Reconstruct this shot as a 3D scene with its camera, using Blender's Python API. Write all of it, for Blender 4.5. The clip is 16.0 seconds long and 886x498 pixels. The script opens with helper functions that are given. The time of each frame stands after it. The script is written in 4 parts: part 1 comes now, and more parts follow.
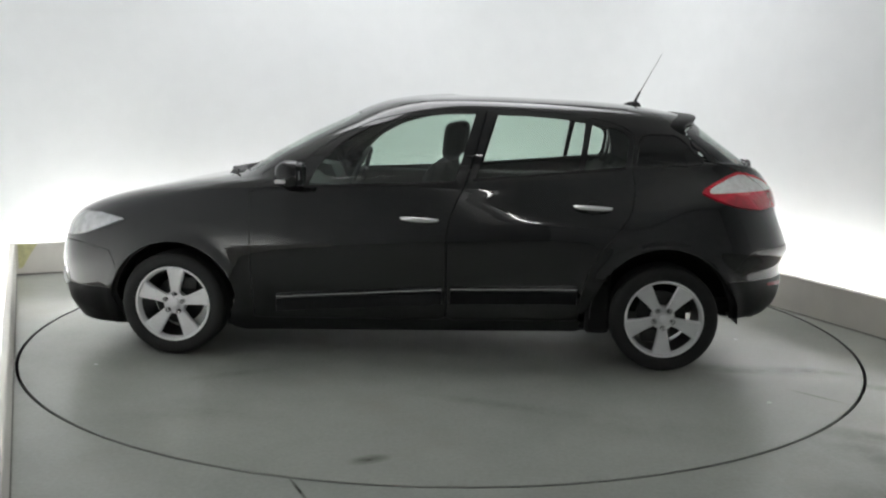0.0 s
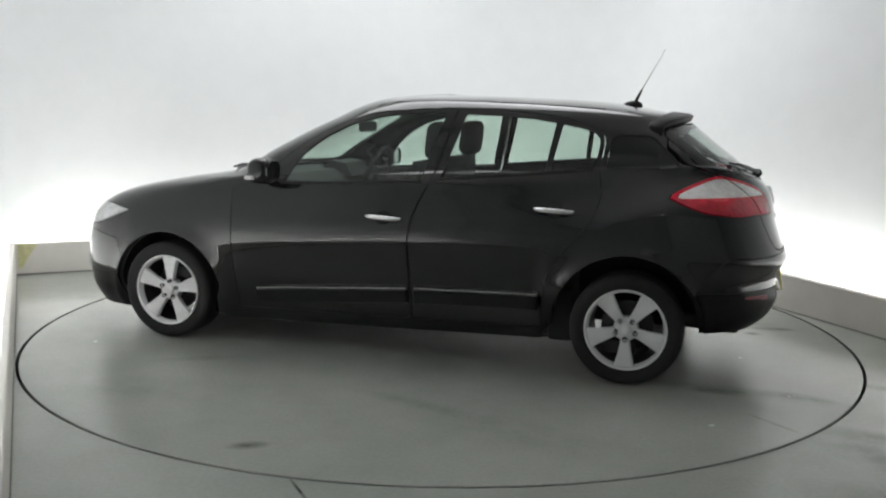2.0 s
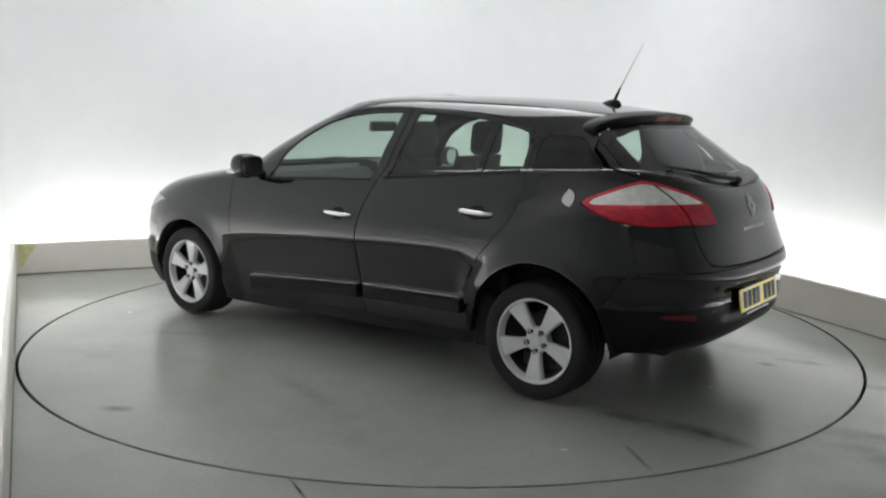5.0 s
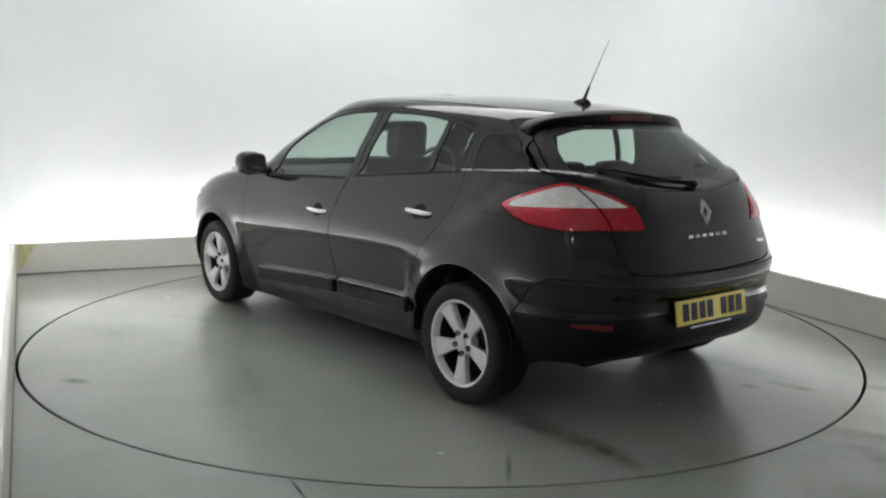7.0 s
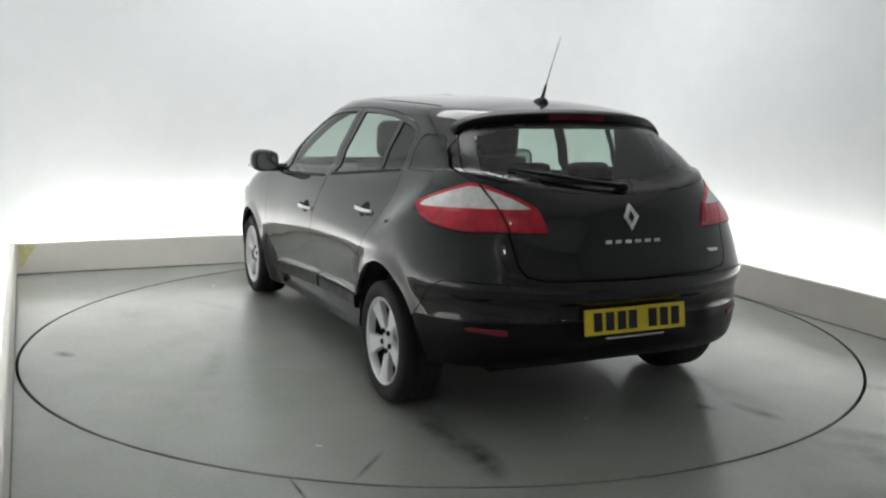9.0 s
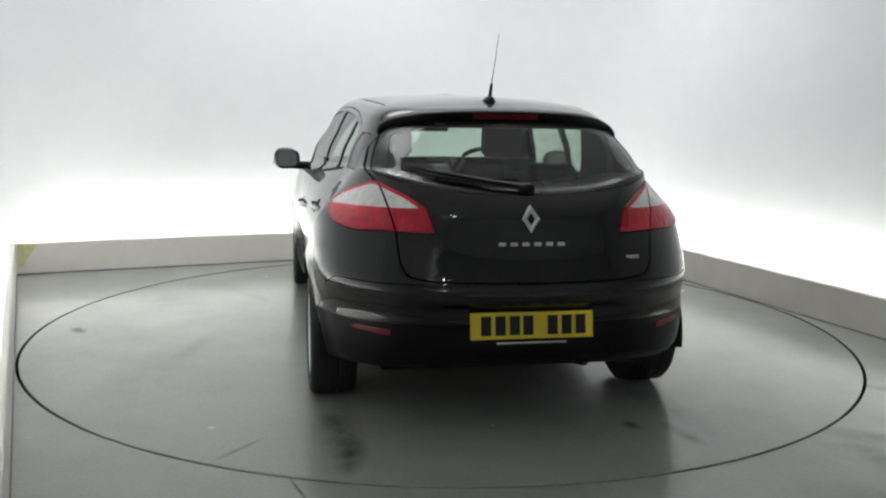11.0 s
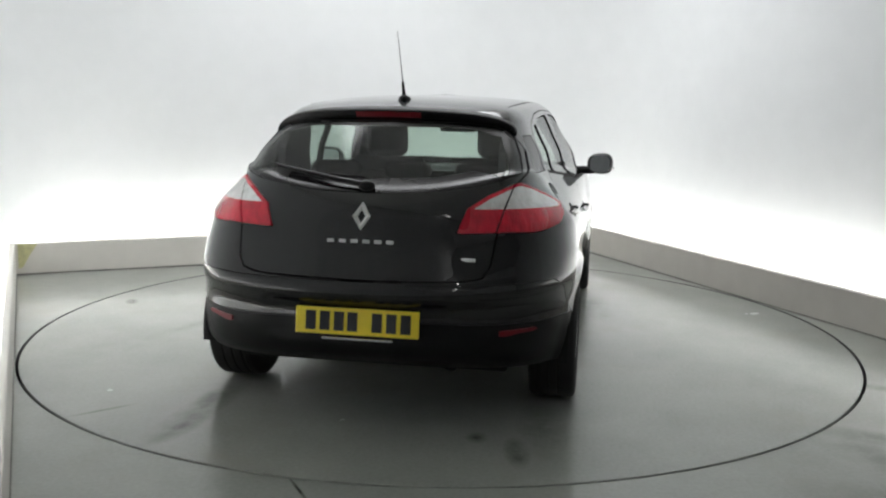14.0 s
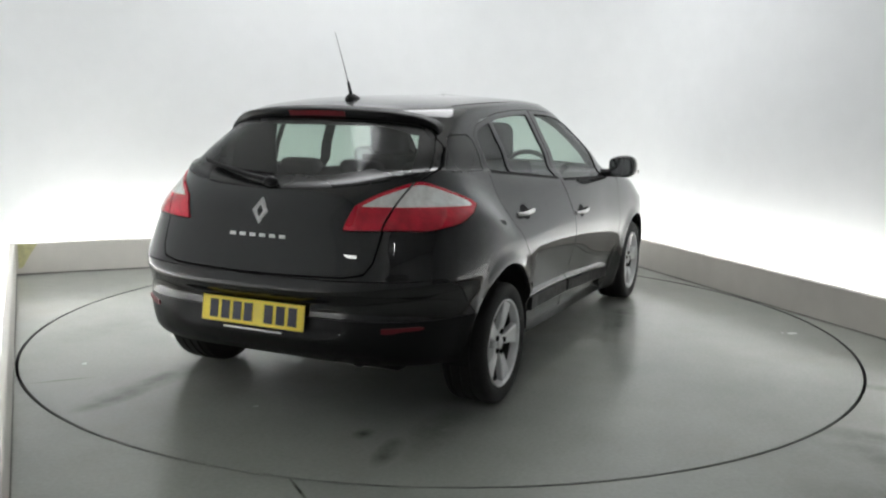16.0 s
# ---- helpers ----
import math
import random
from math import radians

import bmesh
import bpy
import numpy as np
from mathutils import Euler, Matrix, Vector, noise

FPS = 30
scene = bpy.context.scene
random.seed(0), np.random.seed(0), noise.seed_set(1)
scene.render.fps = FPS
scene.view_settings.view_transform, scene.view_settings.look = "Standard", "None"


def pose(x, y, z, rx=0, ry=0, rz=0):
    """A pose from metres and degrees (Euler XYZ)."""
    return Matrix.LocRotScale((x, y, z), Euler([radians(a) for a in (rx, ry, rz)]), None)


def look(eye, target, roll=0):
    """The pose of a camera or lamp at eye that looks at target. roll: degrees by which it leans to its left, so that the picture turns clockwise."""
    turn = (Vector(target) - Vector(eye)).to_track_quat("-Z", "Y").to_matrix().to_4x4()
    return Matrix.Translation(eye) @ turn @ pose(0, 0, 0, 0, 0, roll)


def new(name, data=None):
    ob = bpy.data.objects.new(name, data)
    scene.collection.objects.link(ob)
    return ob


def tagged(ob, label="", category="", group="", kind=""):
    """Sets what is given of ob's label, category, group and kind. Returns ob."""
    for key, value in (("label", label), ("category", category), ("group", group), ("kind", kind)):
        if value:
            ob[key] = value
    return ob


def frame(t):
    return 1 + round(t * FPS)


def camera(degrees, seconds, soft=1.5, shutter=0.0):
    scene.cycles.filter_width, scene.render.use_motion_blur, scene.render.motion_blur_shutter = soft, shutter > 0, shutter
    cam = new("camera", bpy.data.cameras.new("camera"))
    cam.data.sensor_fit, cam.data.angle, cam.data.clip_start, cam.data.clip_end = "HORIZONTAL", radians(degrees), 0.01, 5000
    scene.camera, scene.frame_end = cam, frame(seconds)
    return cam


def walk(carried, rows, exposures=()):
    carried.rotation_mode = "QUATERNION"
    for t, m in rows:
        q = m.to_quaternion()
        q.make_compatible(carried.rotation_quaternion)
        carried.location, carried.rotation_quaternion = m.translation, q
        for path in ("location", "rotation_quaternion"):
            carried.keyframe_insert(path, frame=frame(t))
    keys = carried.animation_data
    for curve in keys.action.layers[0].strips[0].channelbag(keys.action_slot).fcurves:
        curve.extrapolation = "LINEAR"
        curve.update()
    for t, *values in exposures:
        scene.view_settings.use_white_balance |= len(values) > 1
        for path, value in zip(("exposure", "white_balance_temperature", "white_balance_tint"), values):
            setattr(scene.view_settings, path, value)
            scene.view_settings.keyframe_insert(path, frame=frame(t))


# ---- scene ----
# the camera stands still on a stand
cam = camera(53.55, 16.0, soft=2.2)
PITCH = radians(9.04)
EYE = Vector((0.0, -5.427, 1.349))
STAND = look(EYE, EYE + Vector((0.0, math.cos(PITCH), -math.sin(PITCH))), 1.01)
walk(cam, [(0.0, STAND), (16.0, STAND)])

# turntable angle of the car's heading, in degrees, by seconds
TURN = [(0.0, 176.0), (2.0, 162.6), (4.0, 148.9), (6.5, 131.8), (9.0, 114.85), (11.5, 97.4), (12.5, 90.4), (14.0, 79.9), (16.0, 65.9)]
CAR_OFF = (0.088, 0.0016)
TABLE_R = 2.43

# ---------- light ----------
world = bpy.data.worlds.new("world")
scene.world = world
world.use_nodes = True
world.node_tree.nodes["Background"].inputs[0].default_value = (0.9, 0.95, 1.0, 1)
world.node_tree.nodes["Background"].inputs[1].default_value = 0.05
STRIP_POWER = 23.5
FILL_PANEL_POWER = 3.35
TUBE_POWER = 48.0


# ---------- materials ----------
def material(name):
    m = bpy.data.materials.new(name)
    m.use_nodes = True
    nt = m.node_tree
    return m, nt, nt.nodes["Principled BSDF"]


def wire(nt, a, b):
    nt.links.new(a, b)


def noise_node(nt, scale, detail=4.0, rough=0.55, coord="Object", stretch=(1, 1, 1)):
    tc = nt.nodes.new("ShaderNodeTexCoord")
    mp = nt.nodes.new("ShaderNodeMapping")
    mp.inputs["Scale"].default_value = stretch
    n = nt.nodes.new("ShaderNodeTexNoise")
    n.inputs["Scale"].default_value = scale
    n.inputs["Detail"].default_value = detail
    n.inputs["Roughness"].default_value = rough
    wire(nt, tc.outputs[coord], mp.inputs["Vector"])
    wire(nt, mp.outputs[0], n.inputs["Vector"])
    return n.outputs["Fac"]


def ramp(nt, fac, stops):
    r = nt.nodes.new("ShaderNodeValToRGB")
    while len(r.color_ramp.elements) < len(stops):
        r.color_ramp.elements.new(0.5)
    for e, (p, c) in zip(r.color_ramp.elements, stops):
        e.position = p
        e.color = (*c, 1) if len(c) == 3 else c
    wire(nt, fac, r.inputs[0])
    return r.outputs[0]


def mix_rgb(nt, fac, a, b, kind="MIX"):
    m = nt.nodes.new("ShaderNodeMix")
    m.data_type, m.blend_type = "RGBA", kind
    for sock, v in ((m.inputs[0], fac), (m.inputs[6], a), (m.inputs[7], b)):
        if hasattr(v, "is_output"):
            wire(nt, v, sock)
        elif isinstance(v, (int, float)):
            sock.default_value = v
        else:
            sock.default_value = (*v, 1)
    return m.outputs[2]


def math_node(nt, op, a, b=0.0, clamp=False):
    m = nt.nodes.new("ShaderNodeMath")
    m.operation, m.use_clamp = op, clamp
    for sock, v in ((m.inputs[0], a), (m.inputs[1], b)):
        if hasattr(v, "is_output"):
            wire(nt, v, sock)
        else:
            sock.default_value = v
    return m.outputs[0]


def bump(nt, bsdf, height, strength=0.1, dist=0.01):
    b = nt.nodes.new("ShaderNodeBump")
    b.inputs["Strength"].default_value = strength
    b.inputs["Distance"].default_value = dist
    wire(nt, height, b.inputs["Height"])
    wire(nt, b.outputs[0], bsdf.inputs["Normal"])


def plain(name, color, rough=0.5, metal=0.0, coat=0.0, grain=40.0, vary=0.12, rvary=0.06, relief=0.0, spec=0.5, ior=1.5):
    """A surface with grain at two scales."""
    m, nt, b = material(name)
    fine, broad = noise_node(nt, grain), noise_node(nt, grain * 0.08 + 0.6, 2.0)
    dark = tuple(c * (1 - vary) for c in color)
    light = tuple(min(1, c * (1 + vary)) for c in color)
    both = math_node(nt, "ADD", math_node(nt, "MULTIPLY", fine, 0.5), math_node(nt, "MULTIPLY", broad, 0.5))
    wire(nt, ramp(nt, both, [(0.35, dark), (0.65, light)]), b.inputs["Base Color"])
    lo, hi = max(0.02, rough - rvary), min(1, rough + rvary)
    wire(nt, ramp(nt, broad, [(0.3, (lo,) * 3), (0.7, (hi,) * 3)]), b.inputs["Roughness"])
    b.inputs["Metallic"].default_value = metal
    b.inputs["Coat Weight"].default_value = coat
    b.inputs["Coat Roughness"].default_value = 0.04
    b.inputs["Specular IOR Level"].default_value = spec
    b.inputs["Coat IOR"].default_value = ior
    if relief:
        bump(nt, b, fine, relief, 0.004)
    return m


def glow(name, color, power):
    m, nt, b = material(name)
    b.inputs["Base Color"].default_value = (*color, 1)
    b.inputs["Emission Color"].default_value = (*color, 1)
    b.inputs["Emission Strength"].default_value = power
    return m


def pane(name, tint, gloss_rough=0.02):
    """Thin glass: a tinted clear sheet with a Fresnel gloss."""
    m, nt, b = material(name)
    nt.nodes.remove(b)
    out = nt.nodes["Material Output"]
    tr, gl, mx, fr = (nt.nodes.new(k) for k in ("ShaderNodeBsdfTransparent", "ShaderNodeBsdfGlossy", "ShaderNodeMixShader", "ShaderNodeLayerWeight"))
    tr.inputs[0].default_value = (*tint, 1)
    gl.inputs["Roughness"].default_value = gloss_rough
    fr.inputs[0].default_value = 0.5
    steep = math_node(nt, "POWER", fr.outputs["Facing"], 5.0)
    wire(nt, math_node(nt, "ADD", math_node(nt, "MULTIPLY", steep, 0.90), 0.08), mx.inputs[0])
    wire(nt, tr.outputs[0], mx.inputs[1])
    wire(nt, gl.outputs[0], mx.inputs[2])
    wire(nt, mx.outputs[0], out.inputs["Surface"])
    return m


def floor_material(name, stains, wet):
    """Painted concrete with scuffs; stains are soft dark marks (x, y, half length, half width, turn, strength)."""
    m, nt, b = material(name)
    fine, mid, broad = noise_node(nt, 55, 5), noise_node(nt, 3.2, 5, 0.6), noise_node(nt, 0.55, 3)
    col = ramp(nt, mid, [(0.25, (0.292, 0.311, 0.284)), (0.75, (0.380, 0.392, 0.360))])
    col = mix_rgb(nt, 0.35, col, ramp(nt, broad, [(0.30, (0.250, 0.272, 0.245)), (0.70, (0.445, 0.448, 0.401))]))
    col = mix_rgb(nt, 0.25, col, ramp(nt, fine, [(0.3, (0.21, 0.22, 0.21)), (0.7, (0.36, 0.37, 0.35))]))
    worn = ramp(nt, noise_node(nt, 0.9, 5, 0.62), [(0.52, (0, 0, 0)), (0.72, (1, 1, 1))])
    col = mix_rgb(nt, math_node(nt, "MULTIPLY", worn, 0.5), col, (0.285, 0.27, 0.235))
    tc = nt.nodes.new("ShaderNodeTexCoord")
    patchy = ramp(nt, noise_node(nt, 7.0, 5, 0.65), [(0.25, (0.1, 0.1, 0.1)), (0.80, (1, 1, 1))])
    gloss = ramp(nt, noise_node(nt, 1.3, 4, 0.6), [(0.25, (0.15,) * 3), (0.75, (0.29,) * 3)])
    for x, y, hl, hw, turn, s in stains + [(*w, 0) for w in wet]:
        mp = nt.nodes.new("ShaderNodeMapping")
        mp.vector_type = "TEXTURE"
        mp.inputs["Location"].default_value = (x, y, 0)
        mp.inputs["Rotation"].default_value = (0, 0, radians(turn))
        mp.inputs["Scale"].default_value = (hl, hw, 1)
        wire(nt, tc.outputs["Object"], mp.inputs["Vector"])
        ln = nt.nodes.new("ShaderNodeVectorMath")
        ln.operation = "LENGTH"
        wire(nt, mp.outputs[0], ln.inputs[0])
        fall = math_node(nt, "SUBTRACT", 1.0, ln.outputs["Value"], True)
        if not s:
            gloss = mix_rgb(nt, math_node(nt, "MULTIPLY", math_node(nt, "MULTIPLY", fall, 2.2), patchy, True), gloss, (0.03, 0.03, 0.03))
            continue
        fac = math_node(nt, "MULTIPLY", math_node(nt, "MULTIPLY", fall, s), patchy, True)
        col = mix_rgb(nt, fac, col, (0.05, 0.048, 0.04))
    wire(nt, col, b.inputs["Base Color"])
    wire(nt, gloss, b.inputs["Roughness"])
    bump(nt, b, fine, 0.05, 0.003)
    return m


M_WALL = plain("white_cloth_wall", (0.80, 0.815, 0.82), 0.9, grain=6, vary=0.02)
M_CEIL = plain("white_ceiling_paint", (0.78, 0.78, 0.77), 0.9, grain=10, vary=0.03)
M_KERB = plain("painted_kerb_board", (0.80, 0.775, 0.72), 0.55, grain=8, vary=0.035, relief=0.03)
# kerb paint about 30 percent darker, for the right board
M_KERB_DARK = plain("darker_kerb_board", (0.56, 0.535, 0.49), 0.5, grain=5, vary=0.06, relief=0.03)
M_TAPE = plain("worn_yellow_tape", (0.68, 0.66, 0.36), 0.6, grain=30, vary=0.2)
M_JOINT = plain("dirty_grey_joint", (0.17, 0.165, 0.15), 0.8, grain=20, vary=0.3)
M_DARKWALL = plain("pale_grey_wall", (0.70, 0.705, 0.71), 0.8, grain=9, vary=0.1)
M_STRIP = glow("light_strip", (1.0, 1.0, 0.985), STRIP_POWER)
M_FILL_PANEL = glow("fill_panel_glow", (0.99, 1.0, 1.02), FILL_PANEL_POWER)
M_TUBE = glow("fluorescent_tube_glow", (0.99, 1.0, 0.98), TUBE_POWER)
M_TRIM = plain("grey_metal_trim", (0.35, 0.35, 0.34), 0.45, 0.6)
M_PIT = plain("dark_pit", (0.015, 0.015, 0.014), 0.9)
M_FLOOR = floor_material("floor_paint", [(1.95, -1.9, 0.7, 0.10, -25, 0.8), (2.3, -1.2, 0.5, 0.07, -25, 0.7), (1.75, -2.6, 0.6, 0.25, -20, 0.6), (1.75, -2.05, 0.30, 0.16, -60, 0.6), (-0.50, -2.47, 0.13, 0.010, -63, 2.4)], [])
M_TABLE = floor_material("turntable_paint", [
    (-1.80, 0.77, 0.50, 0.10, -5, 1.0), (-2.03, 0.75, 0.24, 0.08, -8, 1.6), (-1.66, 0.79, 0.14, 0.07, 10, 1.1),
    (-1.88, -0.49, 0.07, 0.05, 0, 1.3), (-2.0, -0.67, 0.18, 0.06, 10, 1.3), (-1.7, -0.75, 0.40, 0.12, 5, 0.7),
    (-1.917, 1.18, 0.18, 0.016, -41.6, 1.3), (0.55, -1.0, 0.30, 0.10, 5, 0.8), (0.9, -0.95, 0.3, 0.12, 0, 0.9), (0.12, 2.2, 0.1, 0.05, 30, 1.4), (1.0, 1.2, 0.3, 0.06, 30, 0.4), (-0.4, 1.5, 0.5, 0.07, -15, 0.35), (0.9, 1.75, 0.5, 0.3, 20, 0.25), (-0.9, 1.7, 0.6, 0.3, -10, 0.2), (1.6, -0.9, 0.6, 0.25, 40, 0.25)],
    [(0.03, -1.06, 0.16, 0.15, 0), (0.72, -1.10, 0.26, 0.12, 10), (-0.55, -1.24, 0.24, 0.10, -10), (-1.87, -0.40, 0.12, 0.06, 0)])

M_PAINT = plain("black_metallic_paint", (0.0058, 0.0058, 0.0066), 0.40, 0.0, 1.0, 300, 0.03, 0.02, spec=0.06, ior=1.6)
M_PLASTIC = plain("black_trim_plastic", (0.008, 0.008, 0.0085), 0.42, grain=200, relief=0.05, spec=0.2)
M_GLOSSBLACK = plain("gloss_black_trim", (0.01, 0.01, 0.011), 0.12)
M_INNER = plain("dark_inner_metal", (0.006, 0.006, 0.006), 0.8)
M_RUBBER = plain("tyre_rubber", (0.013, 0.013, 0.013), 0.75, grain=120, relief=0.1)
M_ALLOY = plain("silver_alloy", (0.82, 0.82, 0.83), 0.36, 0.15, 0.4, 150, 0.05)
M_STEEL = plain("dark_brake_steel", (0.05, 0.05, 0.05), 0.45, 0.7)
M_CHROME = plain("chrome", (0.82, 0.82, 0.82), 0.2, 0.85, vary=0.03, rvary=0.03)
M_SATIN = plain("satin_silver", (0.80, 0.80, 0.80), 0.25, 0.15, vary=0.05)
M_GLASS = pane("window_glass", (0.70, 0.80, 0.74))
M_REARGLASS = pane("rear_screen_glass", (0.66, 0.75, 0.70), 0.10)
M_DARKGLASS = plain("black_glass", (0.008, 0.008, 0.009), 0.26, rvary=0.04)
M_RED = plain("red_lamp_plastic", (0.60, 0.010, 0.034), 0.25, coat=0.5, grain=22, vary=0.3)
M_CLEAR = plain("clear_lamp_plastic", (0.90, 0.86, 0.84), 0.22, coat=0.5, grain=30, vary=0.25)
for lens in (M_RED, M_CLEAR):
    nt = lens.node_tree
    bump(nt, nt.nodes["Principled BSDF"], noise_node(nt, 26, 2, 0.5, "Object", (1.0, 2.2, 0.35)), 0.5, 0.012)
M_DARKRED = plain("dark_red_reflector", (0.17, 0.005, 0.011), 0.35)
M_HEADLAMP = plain("headlamp_plastic", (0.42, 0.43, 0.44), 0.15, 0.3, 0.8, grain=18, vary=0.3)
M_YELLOW = plain("yellow_plate", (0.93, 0.73, 0.03), 0.35, coat=0.4, vary=0.05)
M_INK = plain("black_plate_ink", (0.02, 0.02, 0.02), 0.5)
M_SEAT = plain("charcoal_seat_cloth", (0.035, 0.035, 0.036), 0.95, grain=250, relief=0.2)
M_DASH = plain("dark_dash_plastic", (0.03, 0.03, 0.031), 0.7, grain=200, relief=0.1)
M_MIRROR = plain("mirror_glass", (0.55, 0.57, 0.58), 0.02, 1.0, vary=0.01, rvary=0.01)


# ---------- mesh helpers ----------
def part(name, bm, mat, parent=None, label="", smooth=False, angle=35):
    """Links a bmesh as one mesh object under a thing or a part."""
    me = bpy.data.meshes.new(name)
    bmesh.ops.recalc_face_normals(bm, faces=bm.faces)
    bm.to_mesh(me)
    bm.free()
    return part_mesh(name, me, mat, parent, label, smooth, angle)


def part_mesh(name, me, mat, parent=None, label="", smooth=False, angle=35):
    if mat is not None and not me.materials:
        me.materials.append(mat)
    if smooth:
        me.shade_smooth()
        if angle:
            me.set_sharp_from_angle(angle=radians(angle))
    ob = new(name, me)
    ob.parent = parent
    if label:
        tagged(ob, label)
    return ob


def empty(name, label="", category="", group="", kind=""):
    ob = new(name)
    ob.empty_display_size = 0.1
    return tagged(ob, label, category, group, kind)


def box(bm, c, s, m=None, bevel=0.0):
    r = bmesh.ops.create_cube(bm, size=1.0)
    vs = r["verts"]
    for v in vs:
        v.co = Vector((v.co.x * s[0], v.co.y * s[1], v.co.z * s[2]))
    if bevel:
        es = list({e for v in vs for e in v.link_edges})
        r = bmesh.ops.bevel(bm, geom=es, offset=bevel, segments=3, affect="EDGES", profile=0.5)
        vs = [v for v in {v for f in r["faces"] for v in f.verts} | {v for v in vs if v.is_valid}]
    for v in vs:
        v.co = (m @ v.co if m else v.co) + Vector(c)


def boxed(c, s, bevel=0.0, m=None):
    bm = bmesh.new()
    box(bm, c, s, m, bevel)
    return bm


def prism(bm, poly, y0, y1, axis="y"):
    """A prism over a polygon; the polygon lies across the axis."""
    put = {"y": lambda p, d: (p[0], d, p[1]), "x": lambda p, d: (d, p[0], p[1]), "z": lambda p, d: (p[0], p[1], d)}[axis]
    a = [bm.verts.new(put(p, y0)) for p in poly]
    b = [bm.verts.new(put(p, y1)) for p in poly]
    bm.faces.new(a)
    bm.faces.new(b[::-1])
    for i in range(len(a)):
        j = (i + 1) % len(a)
        bm.faces.new((a[j], a[i], b[i], b[j]))


def lathe(bm, prof, n=64, axis_y=True):
    """Turns a profile of (radius, offset) about the y axis (or z)."""
    rings = []
    for r, o in prof:
        ring = []
        for i in range(n):
            a = 2 * math.pi * i / n
            ring.append(bm.verts.new((r * math.cos(a), o, r * math.sin(a)) if axis_y else (r * math.cos(a), r * math.sin(a), o)))
        rings.append(ring)
    for a, b in zip(rings, rings[1:]):
        for i in range(n):
            j = (i + 1) % n
            bm.faces.new((a[i], a[j], b[j], b[i]))
    return rings


def tube(bm, pts, r0, r1=None, n=10):
    """A tapering rod along points."""
    r1 = r0 if r1 is None else r1
    pts = [Vector(p) for p in pts]
    rings = []
    for i, p in enumerate(pts):
        d = (pts[min(i + 1, len(pts) - 1)] - pts[max(i - 1, 0)]).normalized()
        side = d.orthogonal().normalized()
        up = d.cross(side)
        r = r0 + (r1 - r0) * i / (len(pts) - 1)
        rings.append([bm.verts.new(p + side * r * math.cos(2 * math.pi * k / n) + up * r * math.sin(2 * math.pi * k / n)) for k in range(n)])
    for a, b in zip(rings, rings[1:]):
        for k in range(n):
            bm.faces.new((a[k], a[(k + 1) % n], b[(k + 1) % n], b[k]))
    bm.faces.new(rings[0][::-1])
    bm.faces.new(rings[-1])


# ---------- the studio ----------
CORNER_L, CORNER_B = Vector((-3.36, 1.37, 0)), Vector((1.272, 3.390, 0))
DIR_L, DIR_R = Vector((0.43, -0.903, 0)).normalized(), Vector((0.374, -0.927, 0)).normalized()
END_L, END_R = CORNER_L + DIR_L * 5.0, CORNER_B + DIR_R * 6.2
KERB_H = 0.25


def offset_path(pts, d):
    """The open path moved outwards (to its left) by d."""
    out = []
    for i, p in enumerate(pts):
        ns = []
        for a, b in ((i - 1, i), (i, i + 1)):
            if 0 <= a and b < len(pts):
                t = (pts[b] - pts[a]).normalized()
                ns.append(Vector((-t.y, t.x, 0)))
        n = sum(ns, Vector()) / len(ns)
        out.append(p + n * (d / n.length_squared if len(ns) > 1 else d))
    return out


KERB_LINE = [END_L, CORNER_L, CORNER_B, END_R]


def strip_mesh(bm, line, section):
    """Sweeps a section of (outward offset, z) along the line."""
    rows = [offset_path(line, o) for o, z in section]
    vs = [[bm.verts.new((p.x, p.y, z)) for p in r] for r, (o, z) in zip(rows, section)]
    n = len(section)
    for k in range(n):
        a, b = vs[k], vs[(k + 1) % n]
        for i in range(len(line) - 1):
            bm.faces.new((a[i], a[i + 1], b[i + 1], b[i]))
    bm.faces.new([v[0] for v in vs])
    bm.faces.new([v[-1] for v in vs][::-1])


def rounded(line, radius, n=14):
    """The open path with its inner corners rounded."""
    out = [line[0]]
    for a, b, c in zip(line, line[1:], line[2:]):
        p, q = b + (a - b).normalized() * radius, b + (c - b).normalized() * radius
        for i in range(n + 1):
            t = i / n
            out.append(p * (1 - t) ** 2 + b * 2 * t * (1 - t) + q * t * t)
    return out + [line[-1]]


